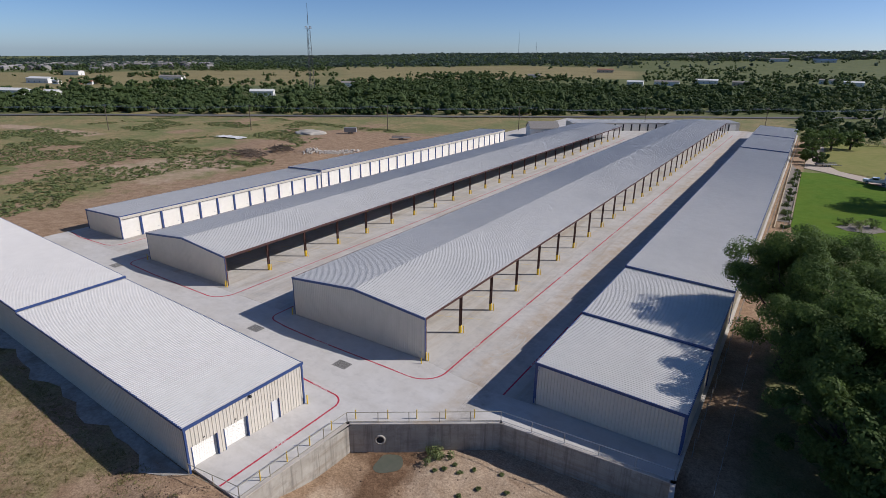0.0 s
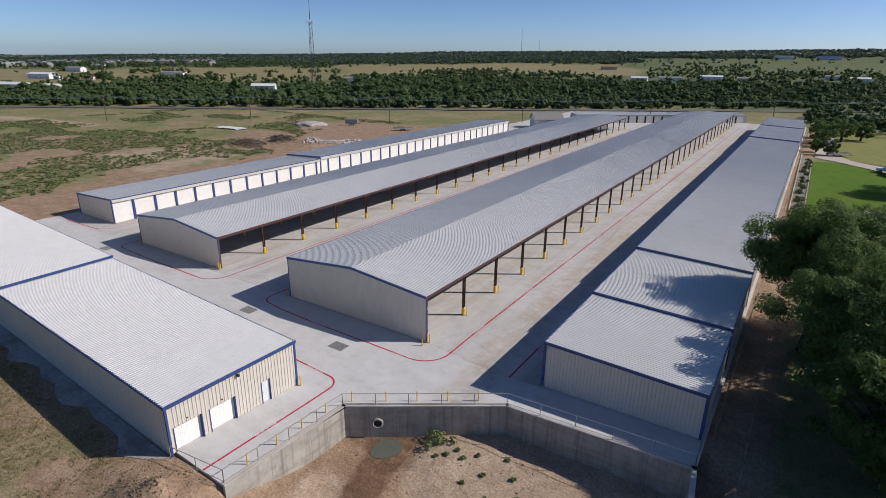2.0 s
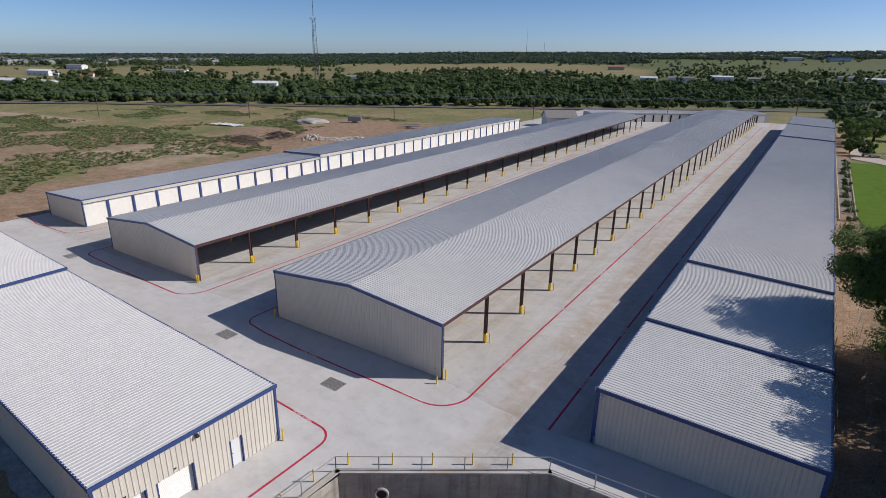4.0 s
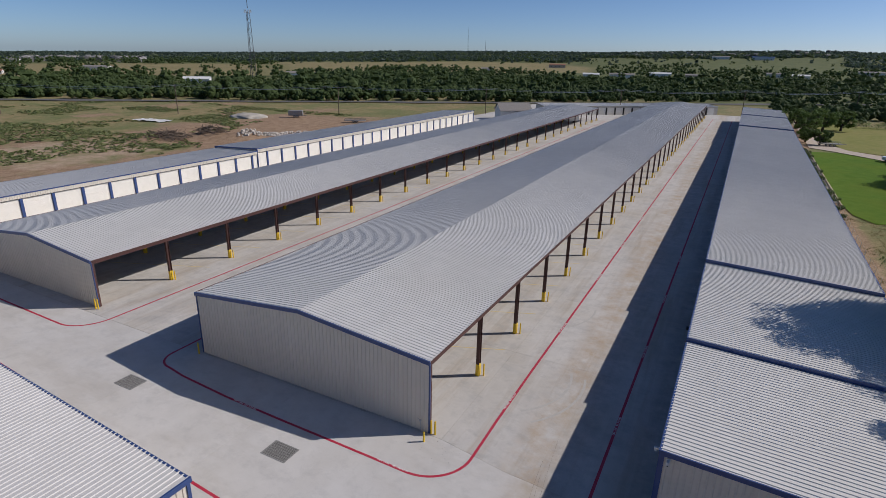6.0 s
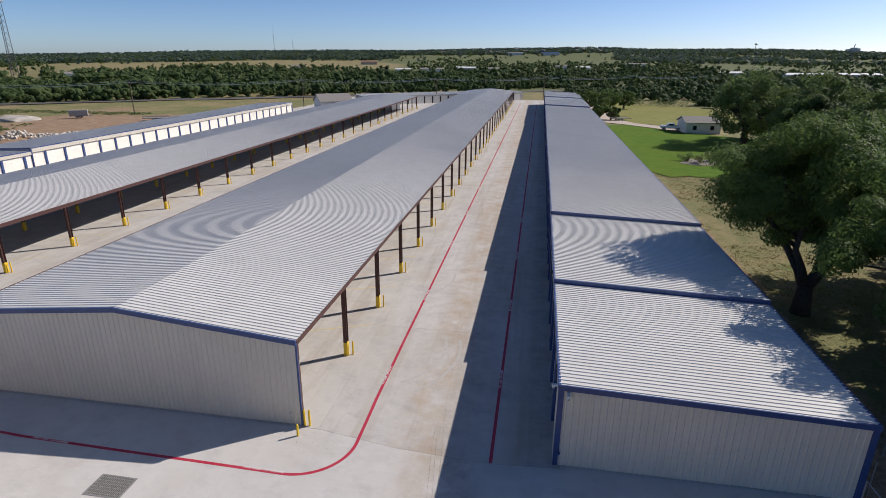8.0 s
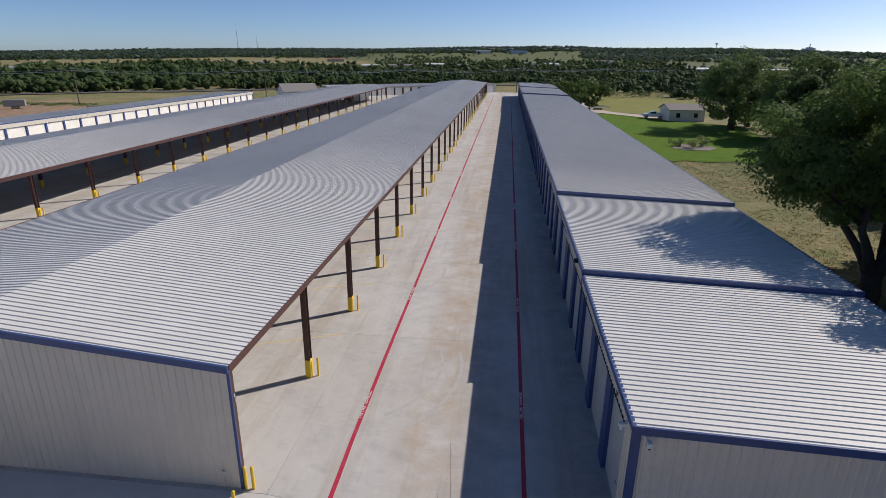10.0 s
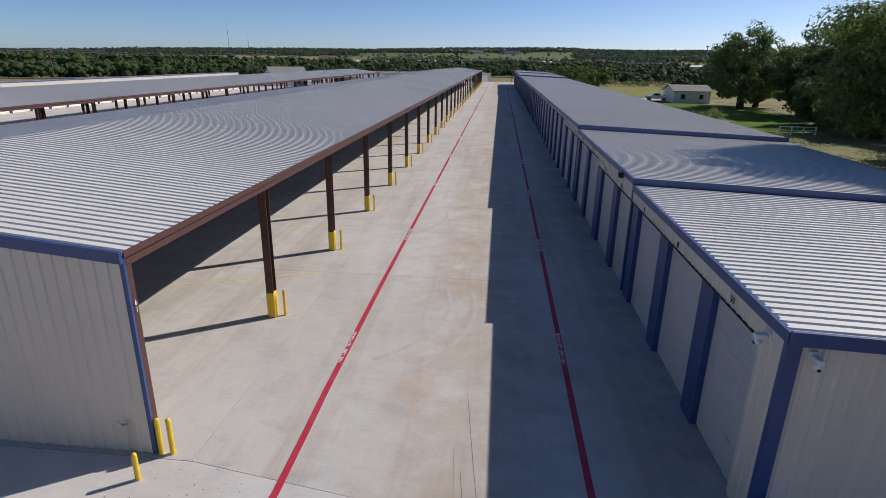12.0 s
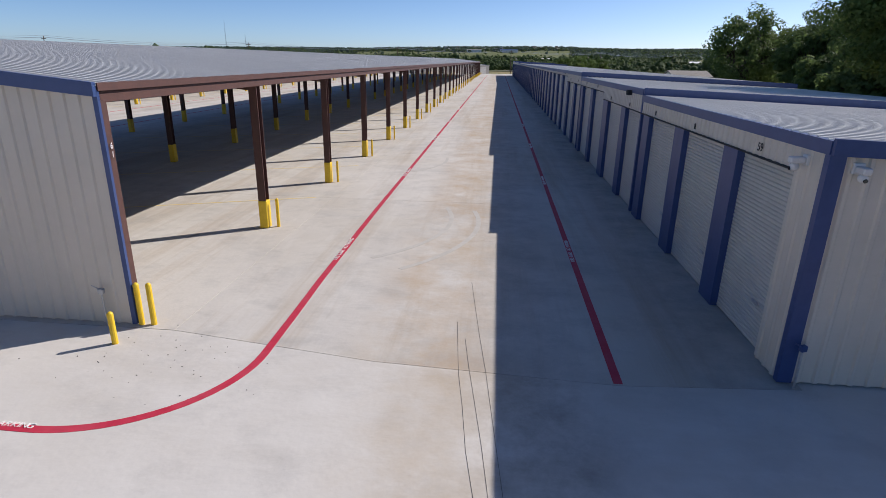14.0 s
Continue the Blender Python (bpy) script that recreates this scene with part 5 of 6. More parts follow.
dens = np.where(left, 0.95, np.where(right, 0.6, 0.0)) * (vnoise(P[:, 0], P[:, 1], 24, 7) > 0.16)
dens = dens * np.interp(rr_, [100, 300, 600], [0.42, 0.34, 0.26]) * np.where(left & (s_ > 60), 0.75, 1.0)
for cx, cy, cr in ((-300, 226, 26), (-322, 250, 18), (-280, 288, 14), (-425, 130, 22), (-405, 140, 14), (-440, 135, 20), (-476, 160, 22), (-350, 190, 14)):
    dens = dens * (np.hypot(P[:, 0] - cx, P[:, 1] - cy) > cr)
keep = rg.uniform(size=N) < dens
P1 = P[keep]
h1 = rg.uniform(4.4, 7.4, len(P1)) * np.interp(belt_s(P1[:, 0], P1[:, 1]), [-400, 0, 20, 60], [1.15, 0.75, 0.85, 1.1])
h1 = h1 * np.where(P1[:, 0] > 90, 1.25, 1.0) * np.where(rg.uniform(size=len(P1)) < 0.07, 1.5, 0.92)
back = (belt_s(P1[:, 0], P1[:, 1]) > 65) | (np.hypot(P1[:, 0], P1[:, 1]) > 380)
woods("woods", P1[~back], h1[~back], 61, 10, 9, 0.06, M_WOODS, "dense dark green belt of woods behind the road", core=2)
woods("woods", P1[back], h1[back], 68, 6, 6, 0.085, M_WOODS, "dense dark green woods behind the belt by the road", core=1)
# scattered trees between the far houses and round the hay fields
N = 26000
P = np.stack([rg.uniform(-1500, 900, N), rg.uniform(120, 1900, N)], 1)
rr_ = np.hypot(P[:, 0], P[:, 1])
az_ = np.degrees(np.arctan2(-P[:, 0], P[:, 1]))
tan_, gr_ = in_field(P[:, 0], P[:, 1])
s_ = belt_s(P[:, 0], P[:, 1])
clump = vnoise(P[:, 0], P[:, 1], 75, 12)
dens = np.where(s_ > 150, np.where(tan_ > 0.3, 0.012, np.where(gr_ > 0.3, 0.10 * (clump > 0.6), 0.95 * (clump > 0.36))), np.where((P[:, 0] > 40) & (P[:, 1] > 300), 0.6 * (clump > 0.35), 0.0))
dens = dens * np.interp(az_, [-70, -60, 85, 95], [0, 1, 1, 0]) * np.where((rr_ < 560) & (az_ > 40), 0.35, 1.0)
keep = (rg.uniform(size=N) < dens * 0.62) & (rr_ > 380) & ~((s_ < 190) & (az_ > 8))
# hedgerows and clumps of trees standing in the hay fields
rows2 = []
for xa, ya, xb, yb, n_t, sp in ((-693, 351, -655, 410, 26, 5), (-492, 318, -455, 345, 16, 5), (-369, 383, -350, 475, 60, 12), (-391, 575, -363, 700, 110, 24), (-852, 939, -945, 1150, 70, 30), (-720, 1100, -640, 1060, 12, 14), (-257, 609, -255, 700, 40, 18), (-577, 224, -563, 265, 26, 9), (-475, 254, -430, 258, 45, 16), (-812, 330, -868, 427, 24, 8), (-862, 544, -797, 619, 36, 12), (-685, 618, -740, 760, 30, 14), (-144, 1037, -78, 1067, 26, 14), (-17, 880, 58, 810, 34, 18), (-600, 480, -520, 560, 14, 8)):
    t_ = rg.uniform(size=n_t)
    rows2.append(np.stack([xa + (xb - xa) * t_, ya + (yb - ya) * t_], 1) + rg.normal(size=(n_t, 2)) * sp)
P2 = np.concatenate([P[keep]] + rows2)
woods("scattered_woods", P2, rg.uniform(5, 10, len(P2)), 62, 5, 5, 0.12, M_WOODS, "scattered trees and hedgerows among far fields and houses", core=1)
# woods on the low hills
N = 30000
a_ = np.radians(rg.uniform(-52, 84, N))
r_ = rg.uniform(1100, 3900, N)
P = np.stack([-np.sin(a_) * r_, np.cos(a_) * r_], 1)
tan_, gr_ = in_field(P[:, 0], P[:, 1])
cl = vnoise(P[:, 0], P[:, 1], 260, 14)
keep = rg.uniform(size=N) < np.where(np.maximum(tan_, gr_) > 0.3, 0.015, np.where(cl > 0.25, 0.9, 0.12))
P3 = P[keep]
woods("hill_woods", P3, rg.uniform(6, 10, len(P3)), 63, 4, 3, 0.34, M_FARHAZE, "far wooded low hills along the horizon")

# weeds, dry grass and pebbles on the open soil
def tufts(name, pts, hts, blades, width, seed, material, label, category):
    """Thin leaning blades standing in tufts, joined."""
    rng = np.random.default_rng(seed)
    n = len(pts) * blades
    p = np.repeat(pts, blades, 0) + rng.normal(size=(n, 2)) * 0.10
    h = np.repeat(hts, blades) * rng.uniform(0.5, 1.2, n)
    base = np.column_stack([p, height(p[:, 0], p[:, 1]) - 0.02])
    a = rng.uniform(0, 6.283, n)
    w = width * rng.uniform(0.6, 1.4, n)
    side = np.column_stack([np.cos(a) * w, np.sin(a) * w, np.zeros(n)])
    tip = base + np.column_stack([rng.normal(size=n) * h * 0.55, rng.normal(size=n) * h * 0.55, h])
    co = np.stack([base - side, base + side, tip], 1).reshape(-1, 3)
    return tagged(quads(name, co, as_quads(co, 3), material, smooth=False), label, category, kind="stuff")


N = 60000
P = np.stack([rg.uniform(-240, -80, N), rg.uniform(-25, 150, N)], 1)
g_ = vnoise(P[:, 0], P[:, 1], 15, 20) * 0.75 + vnoise(P[:, 0], P[:, 1], 4, 23) * 0.25
keep = (g_ > np.interp(P[:, 0], [-240, -125, -100, -82], [0.44, 0.45, 0.66, 0.9]) + 0.16 * soft(60, 75, P[:, 1])) & (rg.uniform(size=N) < 0.42)
PW = P[keep]
woods("weeds", PW, rg.uniform(0.5, 1.5, len(PW)), 64, 3, 6, 0.22, M_WEED, "green weeds growing in patches on the open lot", 0.42)
Q = np.stack([rg.uniform(-60, 2, 36000), rg.uniform(-60, -22.5, 36000)], 1)
q_ = vnoise(Q[:, 0], Q[:, 1], 5, 21) * 0.7 + vnoise(Q[:, 0], Q[:, 1], 1.3, 24) * 0.3
ok = pit_side(Q[:, 0], Q[:, 1]) < -1.5
ok &= rg.uniform(size=len(Q)) < np.interp(Q[:, 0], [-60, -12, -4, 2], [1.0, 0.9, 0.25, 0.1])
ok &= Q[:, 1] < -26.2 - 0.056 * (Q[:, 0] + 5) + 0.9 * (vnoise(Q[:, 0], Q[:, 1], 1.7, 25) - 0.5)
tufts("green_grass", Q[ok & (q_ > 0.56)], rg.uniform(0.06, 0.17, (ok & (q_ > 0.56)).sum()), 8, 0.024, 65, M_GRASS, "green grass and weeds on bare soil behind the office", "grass")
dk = ok & (q_ > 0.36) & (q_ < 0.6)
S = np.stack([rg.uniform(27, 56, 16000), rg.uniform(-40, 76, 16000)], 1)
S = S[vnoise(S[:, 0], S[:, 1], 4, 22) > np.interp(S[:, 0], [27, 31, 34], [0.75, 0.5, 0.25])]
D = np.concatenate([Q[dk], S])
tufts("dry_grass", D, rg.uniform(0.08, 0.24, len(D)), 5, 0.034, 66, M_DRYG, "dry yellow grass tufts under the oaks and on the soil", "grass")


def pebbles(name, pts, size, seed, material, label):
    """Small angular stones lying on the ground, joined."""
    rng = np.random.default_rng(seed)
    s = size * rng.uniform(0.4, 1.6, len(pts)) ** 1.5
    c = np.column_stack([pts, height(pts[:, 0], pts[:, 1]) + s * 0.2])
    d = np.array([(1, 0, 0), (0, 1, 0), (-1, 0, 0), (0, -1, 0), (0, 0, 0.7), (0, 0, -0.7)])
    co = (c[:, None] + (d[None] + rng.normal(size=(len(pts), 6, 3)) * 0.22) * s[:, None, None]).reshape(-1, 3)
    f = np.array([(0, 1, 4), (1, 2, 4), (2, 3, 4), (3, 0, 4), (1, 0, 5), (2, 1, 5), (3, 2, 5), (0, 3, 5)])
    q = (np.arange(len(pts))[:, None, None] * 6 + f[None]).reshape(-1, 3)
    return tagged(quads(name, co, q, material, smooth=False), label, "stones", kind="stuff")


A = np.stack([rg.uniform(0.5, 26, 2600), rg.uniform(-26, -6, 2600)], 1)
A = A[(pit_side(A[:, 0], A[:, 1]) > 0.4) & (np.hypot(A[:, 0] - 4.5, A[:, 1] + 12.2) > 1.6)]
A = A[rg.uniform(size=len(A)) < 0.06 + 0.9 * np.exp(-((A[:, 0] - 6.9 + (A[:, 1] + 13) * 0.25) / 0.9) ** 2)]
C = np.stack([rg.normal(size=900) * 3.4 - 3, rg.normal(size=900) * 2.0 - 27.3], 1)
C = C[pit_side(C[:, 0], C[:, 1]) < -1.0]
pebbles("clods", np.concatenate([A, C]), 0.05, 67, M_DIRT, "loose clods and stones on the torn-up dirt")


# ---- lattice tower, poles and wires ----
def gz(x, y):
    return float(height(x, y))


def mast(name, x, y, h, w, label, platform=True):
    z = gz(x, y)
    t = thing(name, label, "tower", m=Matrix.Translation((x, y, z)))
    legs = [V(w * math.cos(a), w * math.sin(a), 0) for a in (0.5, 2.594, 4.689)]
    for l_ in legs:
        part("leg", tube(B(), l_, l_ * 0.55 + V(0, 0, h * 0.73), 0.22, 0.16, 5), M_MAST, t)
    n = int(h * 0.73 / (w * 1.4))
    bm = bmesh.new()
    for i in range(n):
        f0, f1 = i / n, (i + 1) / n
        for k in range(3):
            a, b_ = legs[k], legs[(k + 1) % 3]
            p = a * (1 - 0.45 * f0) + V(0, 0, h * 0.73 * f0)
            q = b_ * (1 - 0.45 * f1) + V(0, 0, h * 0.73 * f1)
            tube(bm, p, q, 0.09, seg=4)
    part("lattice_bracing", bm, M_MAST, t)
    if platform:
        bm = bmesh.new()
        for k in range(3):
            a = k * 2.094 + 0.3
            for o in (-1.2, 0, 1.2):
                c = V(2.2 * math.cos(a) - o * math.sin(a), 2.2 * math.sin(a) + o * math.cos(a), h * 0.73)
                box(bm, c.x - 0.15, c.x + 0.15, c.y - 0.15, c.y + 0.15, c.z - 1.1, c.z + 1.1)
        part("panel_antennas", bm, M_GALV, t, "grey panel antennas")
    part("whip_mast", tube(B(), V(0, 0, h * 0.76), V(0, 0, h), 0.28, 0.12, 5), M_MAST, t)


mast("radio_tower", -340, 318, 70, 2.6, "tall grey steel lattice radio tower with antennas")
mast("radio_tower", -905, 1900, 92, 0.9, "very distant thin radio mast on the hills", False)
mast("radio_tower", -850, 1930, 52, 0.9, "very distant thin radio mast on the hills", False)

PD = Vector((0.786, 0.618, 0))
prev = None
for k in range(-3, 6):
    p = V(-122.9, 149.1, 0) + PD * 57.5 * k
    z = gz(p.x, p.y)
    pole = thing("utility_pole", "weathered wooden utility pole beside the road", "utility pole", "utility poles", m=Matrix.Translation((p.x, p.y, z)))
    part("pole", tube(B(), (0, 0, -0.2), (0, 0, 10.2), 0.17, 0.12, 8), M_WOOD, pole)
    part("crossarm", box(B(), -1.1 * 0.618 - 0.06, 1.1 * 0.618 + 0.06, -0.06, 0.06, 9.5, 9.65), M_WOOD, pole)
    for o in (-0.9, 0, 0.9):
        part("insulator", tube(B(), (-0.618 * o, 0.0, 9.65 if o else 10.2), (-0.618 * o, 0.0, 9.9 if o else 10.4), 0.06, seg=6), M_GALV, pole)
    here = [V(p.x - 0.618 * o, p.y, z + (9.9 if o else 10.4)) for o in (-0.9, 0, 0.9)]
    if prev:
        w = thing("power_line", "thin sagging overhead power wires", "power line", "overhead wires")
        for a, b_ in zip(prev, here):
            bm = bmesh.new()
            pts = [a.lerp(b_, t / 8) - V(0, 0, 1.1 * (1 - (2 * t / 8 - 1) ** 2)) for t in range(9)]
            limb(bm, pts, 0.03, 0.03, 4)
            part("wire", bm, M_GALV, w)
    prev = here


# ---- houses, barns and sheds ----
def house(x, y, w, d, h, rise, yaw, wall_m, roof_m, label, windows=3, group="far buildings", name="house"):
    z = gz(x, y)
    t = thing(name, label, "house" if name == "house" else "building", group, m=Matrix.Translation((x, y, z)) @ Matrix.Rotation(radians(yaw), 4, "Z"))
    part("wall", box(B(), -w / 2, w / 2, -d / 2, d / 2, -0.4, h), wall_m, t)
    bm = bmesh.new()
    o = 0.4
    pr = [(-d / 2 - o, h - 0.05), (0, h + rise), (d / 2 + o, h - 0.05), (d / 2 + o, h + 0.1), (0, h + rise + 0.18), (-d / 2 - o, h + 0.1)]
    a = [bm.verts.new((-w / 2 - o, p, q)) for p, q in pr]
    b_ = [bm.verts.new((w / 2 + o, p, q)) for p, q in pr]
    for i in range(6):
        bm.faces.new((a[i], a[(i + 1) % 6], b_[(i + 1) % 6], b_[i]))
    bmesh.ops.triangulate(bm, faces=[bm.faces.new(a[::-1]), bm.faces.new(b_)])
    part("roof", bm, roof_m, t)
    for sx in (-1, 1):
        bm = bmesh.new()
        f = bm.faces.new([bm.verts.new(v) for v in ((sx * w / 2, -d / 2, h - 0.03), (sx * w / 2, d / 2, h - 0.03), (sx * w / 2, 0, h + rise - 0.05))])
        e = bmesh.ops.extrude_face_region(bm, geom=[f])
        bmesh.ops.translate(bm, verts=[v for v in e["geom"] if isinstance(v, bmesh.types.BMVert)], vec=(-sx * 0.15, 0, 0))
        part("gable", bm, wall_m, t)
    for i in range(windows):
        xx = -w / 2 + w * (i + 0.5) / windows
        part("window", box(B(), xx - 0.5, xx + 0.5, -d / 2 - 0.03, -d / 2 + 0.05, 1.0, min(2.1, h - 0.3)), M_GLASS, t)
    part("door", box(B(), w / 2 - 0.05, w / 2 + 0.04, -0.5, 0.5, 0, 2.05), M_DARK, t)
    return t


house(-62.0, 174.0, 11.5, 8.0, 3.6, 2.4, 38, M_PAINTW, M_SHING, "small white house with grey gabled roof behind the yard", 2, "")
house(54.2, 140.5, 9, 7.5, 2.8, 1.3, 5, M_PAINTW, M_SHING, "white house with brown shingle roof beside the lawn", 2, "")
FARW = "low white building among far trees"
for x, y, w, d, h, yaw, wm, rm in (
        (-318, 246, 17, 7, 3.6, 38, M_PAINTW, M_PAINTW), (-621, 226, 26, 11, 4.5, 20, M_PAINTW, M_PAINTW), (-575, 236, 9, 5, 2.6, 30, M_RUST, M_RUST), (-558, 240, 7, 4, 2.4, 40, M_PAINTW, M_RUST), (-590, 226, 8, 4, 2.6, 10, M_PAINTW, M_PAINTW),
        (-443, 130, 30, 9, 4, 25, M_PAINTW, M_PAINTW), (-416, 146, 10, 7, 3.4, 25, M_PAINTW, M_PAINTW), (-591, 347, 26, 10, 4, 30, M_PAINTW, M_SHING), (-353, 382, 16, 8, 4, 40, M_PAINTW, M_SHING),
        (-140, 608, 17, 8, 3.8, 10, M_PAINTW, M_PAINTW), (-113, 636, 26, 8, 3.8, 8, M_PAINTW, M_SHING), (-82, 700, 24, 9, 3.8, 12, M_PAINTW, M_PAINTW), (-43, 678, 18, 8, 3.6, 5, M_TAN, M_SHING),
        (39, 780, 20, 8, 4, 0, M_PAINTW, M_SHING), (60, 742, 22, 9, 4, 5, M_PAINTW, M_PAINTW), (-275, 927, 26, 11, 4.5, 20, M_TAN, M_RUST), (-293, 680, 16, 8, 4, 20, M_PAINTW, M_SHING),
        (-60, 1560, 40, 14, 6, 0, M_PAINTW, M_SHING), (30, 1500, 44, 12, 6, 0, M_GALV, M_BLUE), (250, 560, 46, 12, 4.5, 15, M_PAINTW, M_PAINTW), (300, 575, 40, 12, 4.5, 10, M_PAINTW, M_PAINTW),
        (190, 590, 30, 11, 4.5, 10, M_PAINTW, M_PAINTW), (150, 900, 30, 10, 5, 0, M_PAINTW, M_SHING), (-800, 340, 24, 10, 5, 20, M_PAINTW, M_SHING), (-900, 420, 20, 10, 5, 20, M_PAINTW, M_SHING)):
    house(x, y, w, d, h, 1.4, yaw, wm, rm, FARW if wm is M_PAINTW else "far building with coloured walls among trees", 4, name="far_building")
# the far town: many small gabled houses among trees
tn = np.random.default_rng(91)
tb = bmesh.new()
for k in range(210):
    az_t, r_t = radians(tn.uniform(55, 76)), tn.uniform(1080, 1650)
    if tn.uniform() < 0.2:
        az_t, r_t = radians(tn.uniform(-6, 14)), tn.uniform(1650, 2300)
    x, y = -math.sin(az_t) * r_t, math.cos(az_t) * r_t
    w, d, h, yaw = tn.uniform(9, 16), tn.uniform(7, 11), tn.uniform(2.6, 4.5), tn.uniform(0, 3.14)
    m_t = Matrix.Translation((x, y, gz(x, y) + 1.5)) @ Matrix.Rotation(yaw, 4, "Z")
    pr = [(-d / 2, -3), (d / 2, -3), (d / 2, h), (0, h + 2.4), (-d / 2, h)]
    fa = [tb.verts.new(m_t @ V(-w / 2, p, q)) for p, q in pr]
    fb = [tb.verts.new(m_t @ V(w / 2, p, q)) for p, q in pr]
    for j in range(5):
        tb.faces.new((fa[j], fa[(j + 1) % 5], fb[(j + 1) % 5], fb[j]))
    tb.faces.new(fa[::-1])
    tb.faces.new(fb)
M_TOWN = mat("town_walls", (0.10, 0.095, 0.09), (0.30, 0.28, 0.265), rough=0.8, island=True)
tagged(link("far_town", tb, M_TOWN), "small pale houses of a far town among trees", "houses", kind="stuff")
# a grey works on the horizon
wk = thing("factory", "far grey industrial works with a tall stack", "factory", m=Matrix.Translation((1000, 2090, gz(1000, 2090))) @ Matrix.Scale(0.34, 4))
for a in ((-55, -20, -20, 20, -2, 34), (-15, 30, -20, 20, -2, 46), (34, 60, -15, 15, -2, 40), (-120, 90, -25, 10, -2, 12)):
    part("hall", box(B(), *a, 0.5), M_GALV, wk)
part("stack", tube(B(), (2, 0, 0), (12, 0, 78), 5, 4, 10), M_GALV, wk)
wt = thing("water_tower", "far pale water tower on the horizon", "water tower", m=Matrix.Translation((890, 2650, gz(890, 2650))) @ Matrix.Scale(0.7, 4))
part("stem", tube(B(), (0, 0, 0), (0, 0, 44), 2.2, 2.0, 10), M_GALV, wt)
bm = bmesh.new()
bmesh.ops.create_uvsphere(bm, u_segments=16, v_segments=8, radius=9)
bmesh.ops.transform(bm, matrix=Matrix.Translation((0, 0, 48)) @ Matrix.Diagonal((1, 1, 0.6, 1)), verts=bm.verts)
part("tank", bm, M_GALV, wt, smooth=True)


# ---- vehicles ----
def wheels(t, spots, r, w):
    for x, y in spots:
        wh = part("wheel", tube(B(), (x, y - w / 2, r), (x, y + w / 2, r), r, seg=16), M_TYRE, t, "black rubber tyre")
        part("rim", tube(B(), (x, y - w / 2 - 0.01, r), (x, y + w / 2 + 0.01, r), r * 0.58, seg=12), M_GALV, wh)


def pickup(x, y, yaw, paint, label):
    t = thing("pickup_truck", label, "pickup truck", m=Matrix.Translation((x, y, gz(x, y) + 0.15)) @ Matrix.Rotation(radians(yaw), 4, "Z"))
    bm = B()
    box(bm, -2.8, 2.8, -0.95, 0.95, 0.5, 1.05, 0.08)
    part("body", bm, paint, t)
    part("hood", box(B(), 1.3, 2.75, -0.9, 0.9, 1.05, 1.25, 0.07), paint, t)
    bm = bmesh.new()
    pr = [(-0.9, 1.05), (1.45, 1.05), (0.8, 1.85), (-0.75, 1.9)]
    a = [bm.verts.new((p, -0.85, q)) for p, q in pr]
    b_ = [bm.verts.new((p, 0.85, q)) for p, q in pr]
    for i in range(4):
        bm.faces.new((a[i], a[(i + 1) % 4], b_[(i + 1) % 4], b_[i]))
    bm.faces.new(a[::-1])
    bm.faces.new(b_)
    part("cab", bm, paint, t)
    part("side_window", box(B(), -0.55, 0.75, -0.865, 0.865, 1.3, 1.72), M_GLASS, t)
    for y0 in (-0.95, 0.87):
        part("bed_side", box(B(), -2.8, -0.95, y0, y0 + 0.08, 1.05, 1.35), paint, t)
    part("tailgate", box(B(), -2.8, -2.72, -0.87, 0.87, 1.05, 1.35), paint, t)
    for y0 in (-0.7, 0.5):
        part("headlight", box(B(), 2.78, 2.83, y0, y0 + 0.25, 0.85, 1.0), M_GLASS, t)
    wheels(t, ((1.8, -0.85), (1.8, 0.85), (-1.8, -0.85), (-1.8, 0.85)), 0.4, 0.26)


pickup(47.5, 142.2, 175, M_CAR, "white pickup truck parked on the gravel drive")


def trailer(x, y, yaw, L, hgt, paint, label, rails=True):
    t = thing("trailer", label, "trailer", m=Matrix.Translation((x, y, gz(x, y) + 0.1)) @ Matrix.Rotation(radians(yaw), 4, "Z"))
    part("deck", box(B(), -L / 2, L / 2, -1.1, 1.1, 0.6, 0.75, 0.02), paint, t)
    if hgt > 1:
        part("box_body", box(B(), -L / 2, L / 2, -1.1, 1.1, 0.75, 0.75 + hgt, 0.05), paint, t)
    else:
        for y0 in (-1.1, 1.04):
            part("side_rail", box(B(), -L / 2, L / 2, y0, y0 + 0.06, 1.1, 1.2), paint, t)
        for i in range(5):
            for y0 in (-1.1, 1.04):
                part("stake", box(B(), -L / 2 + L * i / 4 - 0.04, -L / 2 + L * i / 4 + 0.04, y0, y0 + 0.06, 0.75, 1.15), paint, t)
    part("tongue", box(B(), L / 2, L / 2 + 1.3, -0.08, 0.08, 0.5, 0.62), paint, t)
    wheels(t, ((-0.5, -1.15), (-0.5, 1.15), (0.5, -1.15), (0.5, 1.15)), 0.36, 0.22)


trailer(36.5, 165.5, 20, 6.0, 0.5, M_STEEL, "dark flatbed trailer beside the drive")
trailer(-128.0, 131.0, 35, 5.0, 1.6, M_STEEL, "dark box trailer parked in the dirt lot")
trailer(-102.0, 131.0, 30, 7.0, 1.0, M_STEEL, "dark stake trailer parked in the dirt lot")
trailer(-41.0, 178.0, 80, 8.0, 2.3, M_PAINTW, "white box trailer parked under the canopy")
trailer(-45.5, 181.0, 80, 6.5, 2.0, M_RUST, "dull red box trailer parked under the canopy")

# rubble and spoil
rg = np.random.default_rng(77)


